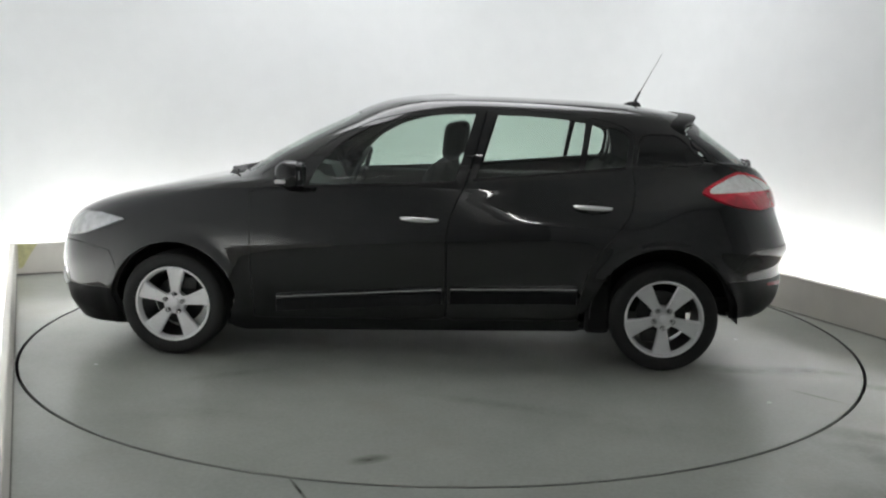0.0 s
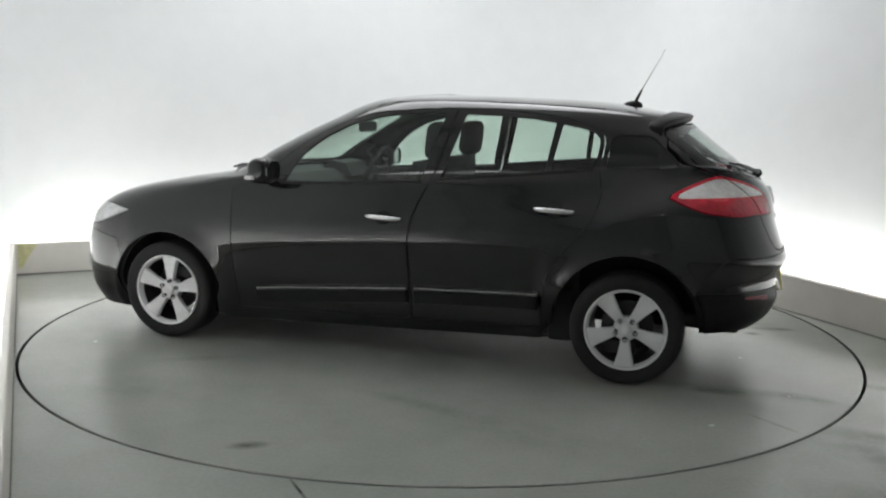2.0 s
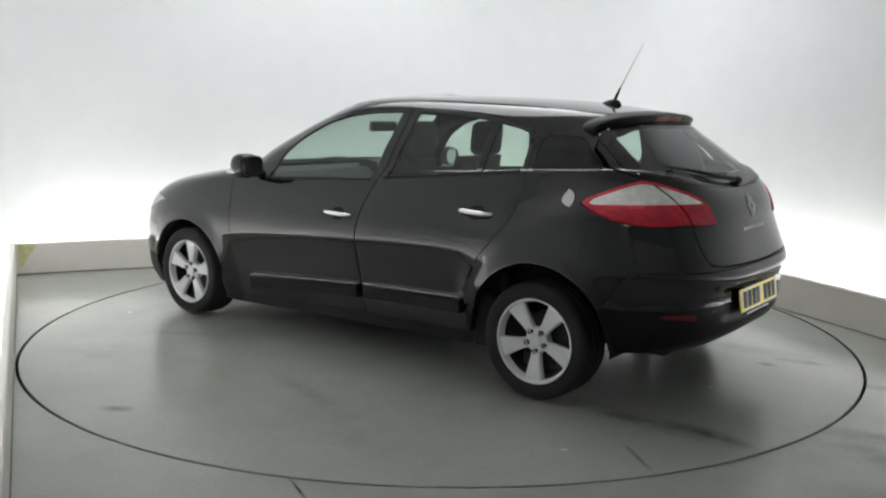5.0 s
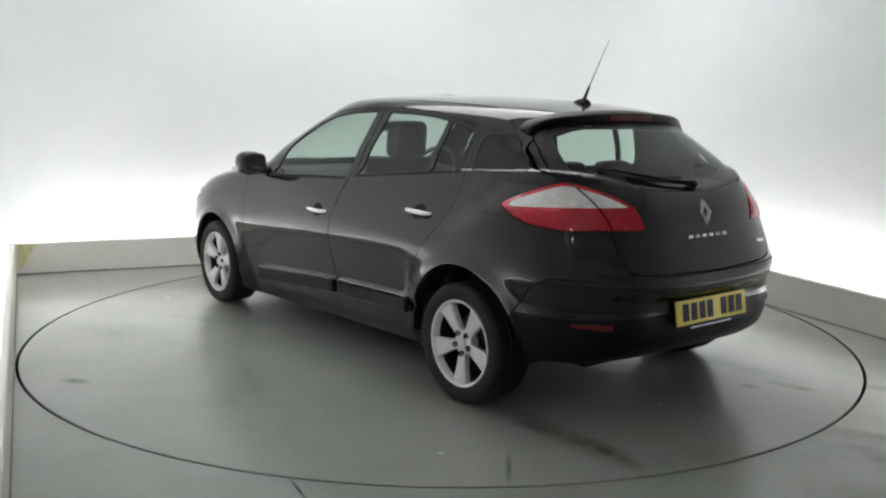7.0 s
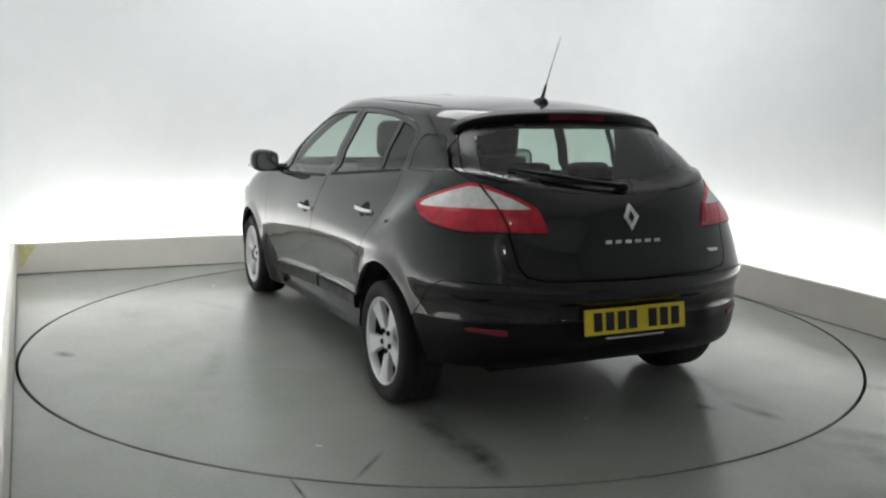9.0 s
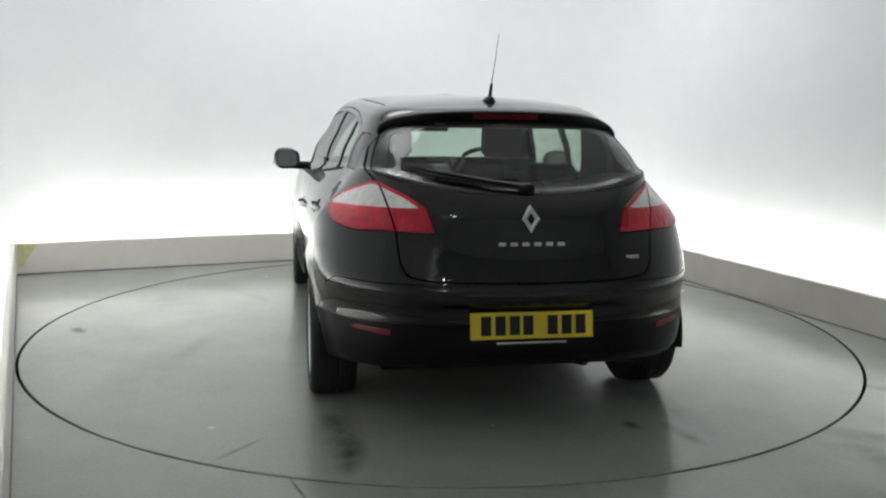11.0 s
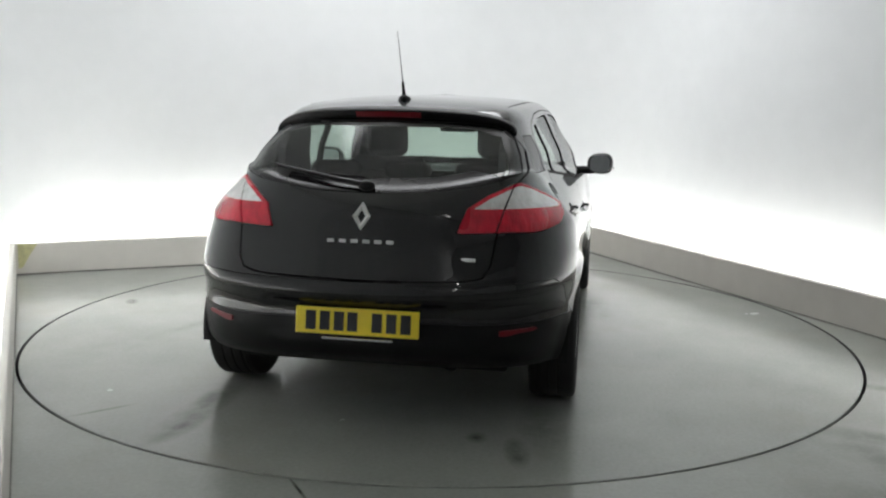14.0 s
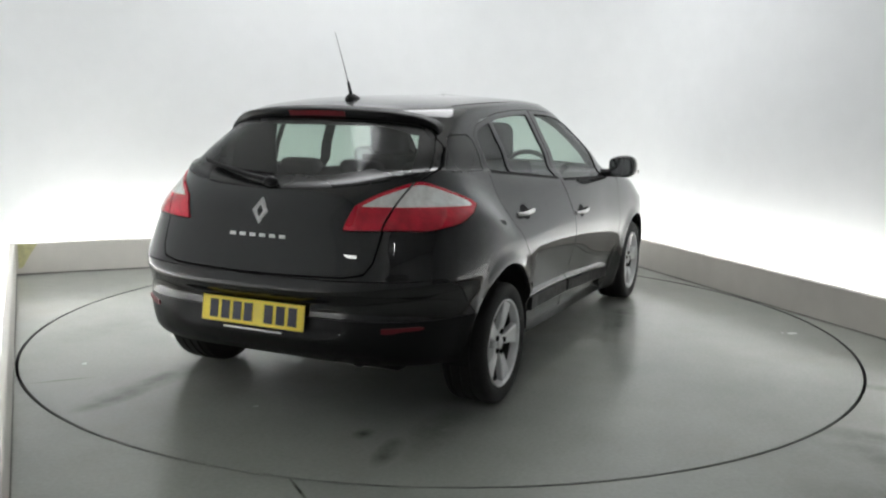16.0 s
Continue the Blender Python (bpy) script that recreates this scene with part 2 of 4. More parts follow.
def build_studio():
    # floor with a round hole for the turntable
    bm = bmesh.new()
    n = 160
    inner = [bm.verts.new(((TABLE_R + 0.008) * math.cos(2 * math.pi * i / n), (TABLE_R + 0.008) * math.sin(2 * math.pi * i / n), 0)) for i in range(n)]
    deep = [bm.verts.new((v.co.x, v.co.y, -0.12)) for v in inner]
    outer = [bm.verts.new((9.5 * math.cos(2 * math.pi * i / n), 9.5 * math.sin(2 * math.pi * i / n), 0)) for i in range(n)]
    for i in range(n):
        j = (i + 1) % n
        bm.faces.new((inner[i], outer[i], outer[j], inner[j]))
        bm.faces.new((deep[i], inner[i], inner[j], deep[j]))
    bm.faces.new(deep)
    floor = tagged(part("floor", bm, M_FLOOR), "grey painted concrete floor with scuffs", "floor", kind="structure")
    floor.data.materials.append(M_PIT)
    for f in floor.data.polygons:
        if f.center.z < -0.01:
            f.material_index = 1

    # kerb boards between floor and light trough, the right one in a darker beige
    section = [(0.0, -0.05), (0.0, KERB_H - 0.006), (0.006, KERB_H), (0.034, KERB_H), (0.04, KERB_H - 0.006), (0.04, -0.05)]
    for line, mat, label in ((KERB_LINE[:3], M_KERB, "off-white painted low board hiding a light trough"), ([CORNER_B + (END_R - CORNER_B).normalized() * 0.002, END_R], M_KERB_DARK, "darker beige painted low board hiding a light trough")):
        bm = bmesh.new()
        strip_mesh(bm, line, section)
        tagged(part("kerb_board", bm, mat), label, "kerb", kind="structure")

    # dark sealing joint at the foot of the kerb
    bm = bmesh.new()
    strip_mesh(bm, KERB_LINE, [(-0.006, -0.01), (-0.006, 0.006), (-0.001, 0.010), (-0.001, -0.01)])
    tagged(part("kerb_joint", bm, M_JOINT), "thin dark joint at the foot of the kerb", "trim", kind="structure")

    # worn yellow tape round the corner of the kerb
    t = (CORNER_B - CORNER_L).normalized()
    nrm = Vector((t.y, -t.x, 0))
    bm = bmesh.new()
    vs = []
    for d in (0.001, 0.0035):
        vs.append([bm.verts.new(CORNER_L + t * a + nrm * d + Vector((0, 0, z))) for a, z in ((0.02, 0.05), (0.05, 0.06), (0.10, 0.15), (0.16, 0.24), (0.02, 0.245))])
    bm.faces.new(vs[0][::-1])
    bm.faces.new(vs[1])
    for i in range(5):
        k = (i + 1) % 5
        bm.faces.new((vs[0][i], vs[0][k], vs[1][k], vs[1][i]))
    tagged(part("tape", bm, M_TAPE), "worn yellow tape stuck on the kerb board", "tape")

    # light strips in the trough
    bm = bmesh.new()
    strip_mesh(bm, KERB_LINE, [(0.09, 0.185), (0.09, 0.215), (0.12, 0.215), (0.12, 0.185)])
    tagged(part("light_strip", bm, M_STRIP), "white light strip lying in the trough behind the kerb", "light", kind="structure")

    # seamless backdrop wall with rounded corners, open behind the camera
    bm = bmesh.new()
    base = rounded(offset_path(KERB_LINE, 0.36), 1.3)
    rows = [(0.0, -0.05), (0.0, 0.4), (0.0, 1.0), (0.0, 2.0), (0.0, 3.0), (0.0, 3.8), (0.1, 3.8), (0.1, -0.05)]
    vs = [[bm.verts.new((p.x, p.y, z)) for p in offset_path(base, o)] for o, z in rows]
    for a, b in zip(vs, vs[1:] + vs[:1]):
        for i in range(len(base) - 1):
            bm.faces.new((a[i], a[i + 1], b[i + 1], b[i]))
    tagged(part("backdrop_wall", bm, M_WALL, smooth=True), "seamless white studio wall glowing above the kerb", "wall", kind="structure")

    # pale walls that close the room round the camera
    a, d = base[0], base[-1]
    a2, d2 = a + DIR_L * 4.6, d + DIR_R * 4.0
    for k, (p, q) in enumerate(((a2, a), (d, d2), (d2, a2))):
        t = (q - p).normalized()
        n = Vector((-t.y, t.x, 0))
        ext = t * (0.15 if k == 2 else 0.0)
        bm = bmesh.new()
        quad = [p - ext, q + ext, q + ext + n * 0.15, p - ext + n * 0.15]
        prism(bm, [(v.x, v.y) for v in quad], -0.05, 3.8, "z")
        tagged(part("wall_" + ("left", "right", "front")[k], bm, M_DARKWALL), "plain pale grey wall closing the studio", "wall", kind="structure")

    # ceilings: white over the backdrop, grey over the rest
    bm = bmesh.new()
    prism(bm, [(p.x, p.y) for p in offset_path(base, 0.1)], 3.8, 3.86, "z")
    tagged(part("ceiling", bm, M_CEIL), "plain white studio ceiling", "ceiling", kind="structure")
    bm = bmesh.new()
    prism(bm, [(-9, -9), (9, -9), (9, 9), (-9, 9)], 3.864, 3.96, "z")
    tagged(part("ceiling_outer", bm, M_DARKWALL), "plain pale grey ceiling", "ceiling", kind="structure")

    # large unseen panel under the ceiling, added as fill light for floor and walls
    lamp = empty("fill_panel", "large added white fill panel under the ceiling, out of view", "ceiling light")
    part("fill_sheet", boxed((0, 0, 0), (3.4, 2.4, 0.02)), M_FILL_PANEL, lamp)
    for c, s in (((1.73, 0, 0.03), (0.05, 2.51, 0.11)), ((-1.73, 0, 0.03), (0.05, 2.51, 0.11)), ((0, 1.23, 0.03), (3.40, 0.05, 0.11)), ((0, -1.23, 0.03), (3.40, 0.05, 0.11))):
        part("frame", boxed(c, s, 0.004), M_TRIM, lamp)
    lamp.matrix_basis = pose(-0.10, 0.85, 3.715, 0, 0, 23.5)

    # tube light on the ceiling behind the camera
    tube_light = empty("tube_light", "white fluorescent tube in a slim ceiling batten", "tube light")
    part("batten", boxed((0, 0, 0.045), (0.64, 0.07, 0.05), 0.006), M_TRIM, tube_light)
    bm = bmesh.new()
    tube(bm, [(-0.29, 0, 0), (0.29, 0, 0)], 0.013, n=14)
    part("fluorescent_tube", bm, M_TUBE, tube_light, "glowing white tube", True, 60)
    for x in (-0.30, 0.30):
        part("lamp_holder", boxed((x, 0, 0.012), (0.025, 0.04, 0.07), 0.004), M_TRIM, tube_light)
    tube_light.matrix_basis = pose(0.28, -5.9, 3.79, 0, 0, -64.5)


def build_turntable():
    table = empty("turntable", "round grey painted turntable with dark tyre marks", "turntable")
    bm = bmesh.new()
    rings = lathe(bm, [(TABLE_R - 0.030, -0.10), (TABLE_R - 0.030, 0.0)], 160, False)
    bm.faces.new(rings[-1])
    bm.faces.new(rings[0][::-1])
    part("deck", bm, M_TABLE, table)
    bm = bmesh.new()
    rings = lathe(bm, [(TABLE_R - 0.030, -0.10), (TABLE_R - 0.030, 0.0), (TABLE_R - 0.010, 0.0), (TABLE_R - 0.007, -0.003), (TABLE_R - 0.007, -0.10)], 160, False)
    part("edge_ring", bm, M_TABLE, table)
    return table


build_studio()
turntable = build_turntable()


# ---------- the car ----------
# rings of the body from sill to roof: front centre (x, z), rear centre (x, z), half width, side height ahead and astern,
# corner lengths and corner squareness ahead and astern
RINGS = [
    (2.06, 0.19, -1.97, 0.29, 0.805, 0.170, 0.225, 0.62, 0.62, 3.1, 2.9),
    (2.11, 0.27, -2.03, 0.34, 0.842, 0.265, 0.300, 0.66, 0.66, 3.1, 2.9),
    (2.135, 0.39, -2.06, 0.43, 0.862, 0.390, 0.420, 0.70, 0.72, 3.0, 2.9),
    (2.14, 0.50, -2.055, 0.53, 0.870, 0.520, 0.540, 0.74, 0.76, 3.0, 2.9),
    (2.125, 0.59, -2.086, 0.605, 0.876, 0.625, 0.640, 0.78, 0.80, 2.9, 2.9),
    (2.095, 0.67, -2.068, 0.65, 0.871, 0.715, 0.730, 0.82, 0.82, 2.9, 2.9),
    (2.03, 0.735, -2.052, 0.685, 0.858, 0.790, 0.810, 0.84, 0.84, 2.8, 2.9),
    (1.91, 0.788, -2.010, 0.80, 0.848, 0.855, 0.905, 0.84, 0.86, 2.8, 2.9),
    (1.72, 0.846, -1.985, 0.92, 0.838, 0.905, 1.000, 0.78, 0.80, 2.8, 2.75),
    (1.42, 0.913, -1.928, 1.002, 0.810, 0.942, 1.060, 0.62, 0.54, 2.8, 2.65),
    (1.09, 0.975, -1.868, 1.042, 0.786, 0.978, 1.085, 0.52, 0.50, 2.8, 2.7),
    (0.89, 1.092, -1.768, 1.12, 0.762, 1.090, 1.155, 0.56, 0.48, 2.8, 2.8),
    (0.69, 1.202, -1.660, 1.205, 0.722, 1.195, 1.225, 0.58, 0.47, 2.9, 2.9),
    (0.50, 1.290, -1.560, 1.285, 0.690, 1.288, 1.282, 0.58, 0.46, 3.0, 3.0),
    (0.35, 1.350, -1.525, 1.312, 0.652, 1.358, 1.324, 0.60, 0.48, 3.0, 3.1),
    (0.22, 1.386, -1.490, 1.335, 0.580, 1.396, 1.354, 0.60, 0.50, 2.9, 3.1),
    (0.07, 1.406, -1.400, 1.357, 0.420, 1.409, 1.375, 0.55, 0.50, 2.6, 2.9),
    (-0.04, 1.413, -1.300, 1.374, 0.210, 1.414, 1.387, 0.45, 0.45, 2.3, 2.4),
    (-0.12, 1.415, -1.200, 1.386, 0.000, 1.416, 1.392, 0.40, 0.35, 2.0, 2.0),
]
N_LEVEL, N_FRONT, N_SIDE, N_REAR = 112, 44, 84, 56


def smooth_rows(rows, n):
    """Catmull-Rom through the rows."""
    a = np.array(rows, float)
    out = []
    for t in np.linspace(0, len(a) - 1, n):
        i = min(int(t), len(a) - 2)
        u = t - i
        p0, p1, p2, p3 = a[max(i - 1, 0)], a[i], a[i + 1], a[min(i + 2, len(a) - 1)]
        out.append(0.5 * (2 * p1 + (p2 - p0) * u + (2 * p0 - 5 * p1 + 4 * p2 - p3) * u * u + (3 * p1 - p0 - 3 * p2 + p3) * u ** 3))
    return out


HUB_F, HUB_R = (1.312, 0.277), (-1.312, 0.284)
ARCH_F, ARCH_R = 0.352, 0.374


def soft(a, b, t):
    t = np.clip((t - a) / (b - a), 0, 1)
    return t * t * (3 - 2 * t)


def plan_taper(x):
    """How the cabin narrows towards the tail."""
    xs = [-2.2, -1.9, -1.6, -1.4, -1.15, -0.87, -0.25, 0.2, 0.6, 1.0]
    ts = [0.812, 0.815, 0.822, 0.836, 0.862, 0.898, 0.952, 0.984, 1.0, 1.0]
    return sum(np.interp(np.asarray(x) + d, xs, ts) for d in (-0.16, -0.08, 0.0, 0.08, 0.16)) / 5


def sculpt(v):
    """Tapered cabin, crowned roof, flared wheel arches and doors that fall inwards under a crease."""
    x, y, z = v.T
    aft = soft(-1.12, -1.5, x)
    y = y * (1 - (1 - plan_taper(x)) * soft(0.73 + 0.13 * aft, 1.045 + 0.035 * aft, z))
    z = z + 0.030 * soft(1.27, 1.40, z) * np.clip(1 - ((x + 0.35) / 1.0) ** 2, 0, 1)
    crease = np.interp(x, [-0.95, -0.8, -0.6, -0.3, 0.0, 0.3, 0.68, 0.99], [0.66, 0.666, 0.668, 0.655, 0.640, 0.614, 0.575, 0.515])
    aft = -0.90 + 0.16 * np.clip(0.62 - z, 0, 0.4)
    on = soft(0.97, 0.90, x) * soft(aft - 0.025, aft + 0.03, x)
    inward = 0.18 * 0.010 * np.log1p(np.exp(np.clip((crease - z) / 0.010, -30, 30))) * on
    flare = np.zeros(len(v))
    for (hx, hz), ra in ((HUB_F, ARCH_F), (HUB_R, ARCH_R)):
        r = np.hypot(x - hx, z - hz)
        flare += 0.016 * np.exp(-((r - ra) / 0.035) ** 2) * (z < 0.8)
    tuck = 0.09 * soft(0.48, 0.24, z) * (1 - on) * soft(-1.16, -1.06, x) * soft(-0.78, -0.92, x)
    y2 = np.where(y > 0.55, y - inward - tuck + flare, y) * (1 + 0.018 * soft(0.5, 1.2, x) * (z < 0.95))
    # tray for the number plate
    tray = 0.018 * soft(0.46, 0.32, y) * soft(0.395, 0.43, z) * soft(0.585, 0.545, z) * (x < -1.8)
    # deeper sills between the wheels
    drop = 0.045 * soft(0.36, 0.18, z) * soft(1.02, 0.9, x) * soft(-1.02, -0.9, x)
    return np.stack([x + tray, y2, z - drop], 1)


def half_body():
    """The left half of the body's skin: points and quads."""
    verts, cols = [], 0
    for fx, fz, rx, rz, w, zf, zr, cf, cr, nf, nr in smooth_rows(RINGS, N_LEVEL):
        w = max(w, 0.0)
        xa, xb = fx - cf, rx + cr
        side = lambda x: zf + (zr - zf) * (1.0 - x) / 2.2
        ring = []
        for i in range(N_FRONT):
            a = (1 - i / N_FRONT) * math.pi / 2
            s, c = math.sin(a), max(math.cos(a), 0)
            x, y = xa + cf * s ** (2 / nf), w * c ** (2 / nf)
            k = s ** 4
            ring.append((x, 0.0 if i == 0 else y, side(min(x, xa + 0.5 * cf)) * (1 - k) + fz * k))
        for i in range(N_SIDE):
            x = xa + (xb - xa) * i / N_SIDE
            ring.append((x, w, side(x)))
        for i in range(N_REAR + 1):
            a = i / N_REAR * math.pi / 2
            s, c = math.sin(a), max(math.cos(a), 0)
            x, y = xb - cr * s ** (2 / nr), w * c ** (2 / nr)
            k = s ** 3
            ring.append((x, 0.0 if i == N_REAR else y, side(x) * (1 - k) + rz * k))
        cols = len(ring)
        verts += ring
    faces = []
    for j in range(N_LEVEL - 1):
        for i in range(cols - 1):
            a = j * cols + i
            faces.append((a, a + 1, a + cols + 1, a + cols))
    return sculpt(np.array(verts)), faces


def sd_poly(p, poly):
    """Signed distance of points to a polygon, negative inside."""
    poly = np.array(poly, float)
    best, inside = np.full(len(p), 1e9), np.zeros(len(p), bool)
    for a, b in zip(poly, np.roll(poly, -1, 0)):
        e, w = b - a, p - a
        t = np.clip((w @ e) / (e @ e), 0, 1)
        best = np.minimum(best, np.hypot(*(w - t[:, None] * e).T))
        if a[1] != b[1]:
            cross = (a[1] > p[:, 1]) != (b[1] > p[:, 1])
            inside ^= cross & (p[:, 0] < (b[0] - a[0]) * (p[:, 1] - a[1]) / (b[1] - a[1]) + a[0])
    return np.where(inside, -best, best)


def clip(skin, values, level=0.0):
    """The part of a skin where values <= level, cut cleanly along the line."""
    verts, faces = skin
    d = values - level
    pts, made, out = [tuple(v) for v in verts], {}, []
    neg = d <= 0
    for f in faces:
        s = [neg[i] for i in f]
        if all(s):
            out.append(f)
        elif any(s):
            g = []
            for a, b in zip(f, f[1:] + f[:1]):
                if neg[a]:
                    g.append(a)
                if neg[a] != neg[b]:
                    key = (min(a, b), max(a, b))
                    if key not in made:
                        t = d[key[0]] / (d[key[0]] - d[key[1]])
                        made[key] = len(pts)
                        pts.append(tuple(verts[key[0]] + t * (verts[key[1]] - verts[key[0]])))
                    g.append(made[key])
            if len(g) > 2:
                out.append(tuple(g))
    used = sorted({i for f in out for i in f})
    order = {k: i for i, k in enumerate(used)}
    return np.array([pts[i] for i in used]).reshape(-1, 3), [tuple(order[i] for i in f) for f in out]


def cut(skin, fn, gap=0.002):
    """Splits a skin along fn = 0 with a joint: (inside, outside)."""
    v = fn(skin[0])
    return clip(skin, v, -gap), clip(skin, -v, -gap)


def mirrored(skin):
    v, f = skin
    return v * np.array([1, -1, 1]), [t[::-1] for t in f]


def both(skin):
    """A half skin and its mirror image, welded on the middle line."""
    v, f = skin
    order, pts = {}, [tuple(p) for p in v]
    for i, p in enumerate(v):
        if abs(p[1]) < 1e-5:
            order[i] = i
        else:
            order[i] = len(pts)
            pts.append((p[0], -p[1], p[2]))
    return np.array(pts), f + [tuple(order[i] for i in t[::-1]) for t in f]


def skin_part(name, skin, mat, parent, label="", push=0.0, flange=0.012):
    """A skin as a sheet with edges turned inwards."""
    verts, faces = skin
    nrm = np.zeros_like(verts)
    for f in faces:
        p = verts[list(f)]
        n = np.cross(p[2] - p[0], p[-1] - p[1])
        nrm[list(f)] += n
    nrm /= np.linalg.norm(nrm, axis=1)[:, None] + 1e-12
    verts = verts + nrm * push
    count = {}
    for f in faces:
        for a, b in zip(f, f[1:] + f[:1]):
            count[(a, b)] = 1
    rim = [(a, b) for a, b in count if (b, a) not in count]
    pts, out, top, low = [tuple(v) for v in verts], list(faces), {}, {}
    for a, b in rim:
        for i in (a, b):
            if i not in top:
                top[i] = len(pts)
                pts.append(tuple(verts[i]))
                low[i] = len(pts)
                pts.append(tuple(verts[i] - nrm[i] * flange))
        out.append((top[b], top[a], low[a], low[b]))
    me = bpy.data.meshes.new(name)
    me.from_pydata(pts, [], out)
    if mat is M_PAINT:
        me.materials.append(mat)
        me.materials.append(M_INNER)
        index = np.zeros(len(out), np.int32)
        index[len(faces):] = 1
        me.polygons.foreach_set("material_index", index)
    return part_mesh(name, me, mat, parent, label, smooth=True, angle=None)


def side(poly, y_min=0.3):
    """A region drawn in the side view."""
    return lambda v: np.maximum(sd_poly(v[:, [0, 2]], poly), y_min - v[:, 1])


def rear(poly, x_max=-1.2):
    return lambda v: np.maximum(sd_poly(v[:, [1, 2]], poly), v[:, 0] - x_max)


def front(poly, x_min=0.0):
    return lambda v: np.maximum(sd_poly(v[:, [1, 2]], poly), x_min - v[:, 0])


def arch(v):
    foot = 0.05 * soft(0.36, 0.20, v[:, 2])
    f = np.hypot(v[:, 0] - HUB_F[0], v[:, 2] - HUB_F[1]) - ARCH_F + foot
    r = np.hypot(v[:, 0] - HUB_R[0], v[:, 2] - HUB_R[1]) - ARCH_R + foot * (v[:, 0] > HUB_R[0])
    return np.maximum(np.minimum(f, r), 0.4 - v[:, 1])


FRONT_WINDOW = [(0.585, 0.936), (0.55, 1.01), (0.50, 1.08), (0.44, 1.14), (0.375, 1.192), (0.24, 1.262), (0.08, 1.303), (-0.08, 1.322), (-0.295, 1.330), (-0.20, 0.972)]
REAR_WINDOW = [(-0.31, 0.987), (-0.41, 1.327), (-0.55, 1.324), (-0.75, 1.311), (-0.885, 1.291), (-0.85, 1.040)]
SMALL_WINDOW = [(-0.885, 1.043), (-0.925, 1.284), (-1.03, 1.264), (-1.09, 1.242), (-1.115, 1.215), (-1.118, 1.18), (-1.10, 1.075), (-1.08, 1.060)]
QUARTER_GLASS = [(-1.16, 1.068), (-1.175, 1.205), (-1.20, 1.234), (-1.36, 1.234), (-1.395, 1.215), (-1.515, 1.09), (-1.49, 1.076)]
FRONT_DOOR = [(0.885, 0.205), (0.885, 0.905), (0.80, 0.925), (0.705, 0.945), (0.64, 1.04), (0.53, 1.135), (0.40, 1.217), (0.25, 1.286), (0.08, 1.327), (-0.10, 1.346), (-0.356, 1.353), (-0.30, 1.12), (-0.257, 0.97), (-0.212, 0.88), (-0.175, 0.78), (-0.160, 0.68), (-0.16, 0.222)]
REAR_DOOR = [(-0.166, 0.222), (-0.166, 0.68), (-0.181, 0.78), (-0.218, 0.88), (-0.263, 0.97), (-0.306, 1.12), (-0.362, 1.353), (-0.55, 1.350), (-0.80, 1.334), (-0.98, 1.304), (-1.09, 1.270), (-1.136, 1.236), (-1.146, 1.19), (-1.13, 1.06), (-1.150, 0.96), (-1.145, 0.90), (-1.12, 0.82), (-1.04, 0.715), (-0.965, 0.625), (-0.915, 0.53), (-0.88, 0.40), (-0.872, 0.24)]
LAMP_SIDE = [(-1.472, 0.946), (-1.56, 0.992), (-1.66, 1.036), (-1.72, 1.052), (-2.3, 1.056), (-2.3, 0.83), (-1.80, 0.852), (-1.66, 0.872), (-1.55, 0.908)]
LAMP_REAR = [(0.92, 0.86), (0.815, 0.942), (0.755, 0.985), (0.70, 1.022), (0.645, 1.052), (0.595, 1.044), (0.50, 1.0), (0.425, 0.952), (0.388, 0.852), (0.60, 0.856), (0.92, 0.838)]
SCREEN = [(-1.0, 1.300), (0.34, 1.293), (0.46, 1.281), (0.525, 1.262), (0.56, 1.235), (0.598, 1.16), (0.620, 1.090), (0.60, 1.070), (0.48, 1.042), (0.25, 1.012), (0.0, 1.002), (-1.0, 1.002)]
TAILGATE = [(-1.0, 1.322), (0.50, 1.310), (0.570, 1.275), (0.615, 1.17), (0.642, 1.085), (0.60, 1.035), (0.56, 0.95), (0.548, 0.85), (0.535, 0.73), (0.505, 0.682), (0.42, 0.668), (0.0, 0.66), (-1.0, 0.66)]
WINDSCREEN = [(-1.0, 1.0), (0.64, 0.995), (0.62, 1.08), (0.58, 1.18), (0.53, 1.27), (0.47, 1.322), (0.2, 1.338), (-1.0, 1.342)]
HEADLAMP = [(1.56, 0.742), (1.72, 0.765), (1.95, 0.755), (2.3, 0.70), (2.3, 0.60), (1.98, 0.615), (1.82, 0.645), (1.68, 0.695)]
BUMPER_R = [(-1.60, 0.05), (-1.60, 0.42), (-1.655, 0.52), (-1.72, 0.615), (-1.80, 0.658), (-2.4, 0.652), (-2.4, 0.05)]
BUMPER_F = [(1.60, 0.05), (1.60, 0.42), (1.66, 0.57), (1.85, 0.60), (2.4, 0.59), (2.4, 0.05)]
BONNET = [(1.03, -1), (1.05, 0.64), (1.30, 0.70), (1.62, 0.66), (1.90, 0.48), (2.03, 0.25), (2.06, -1)]


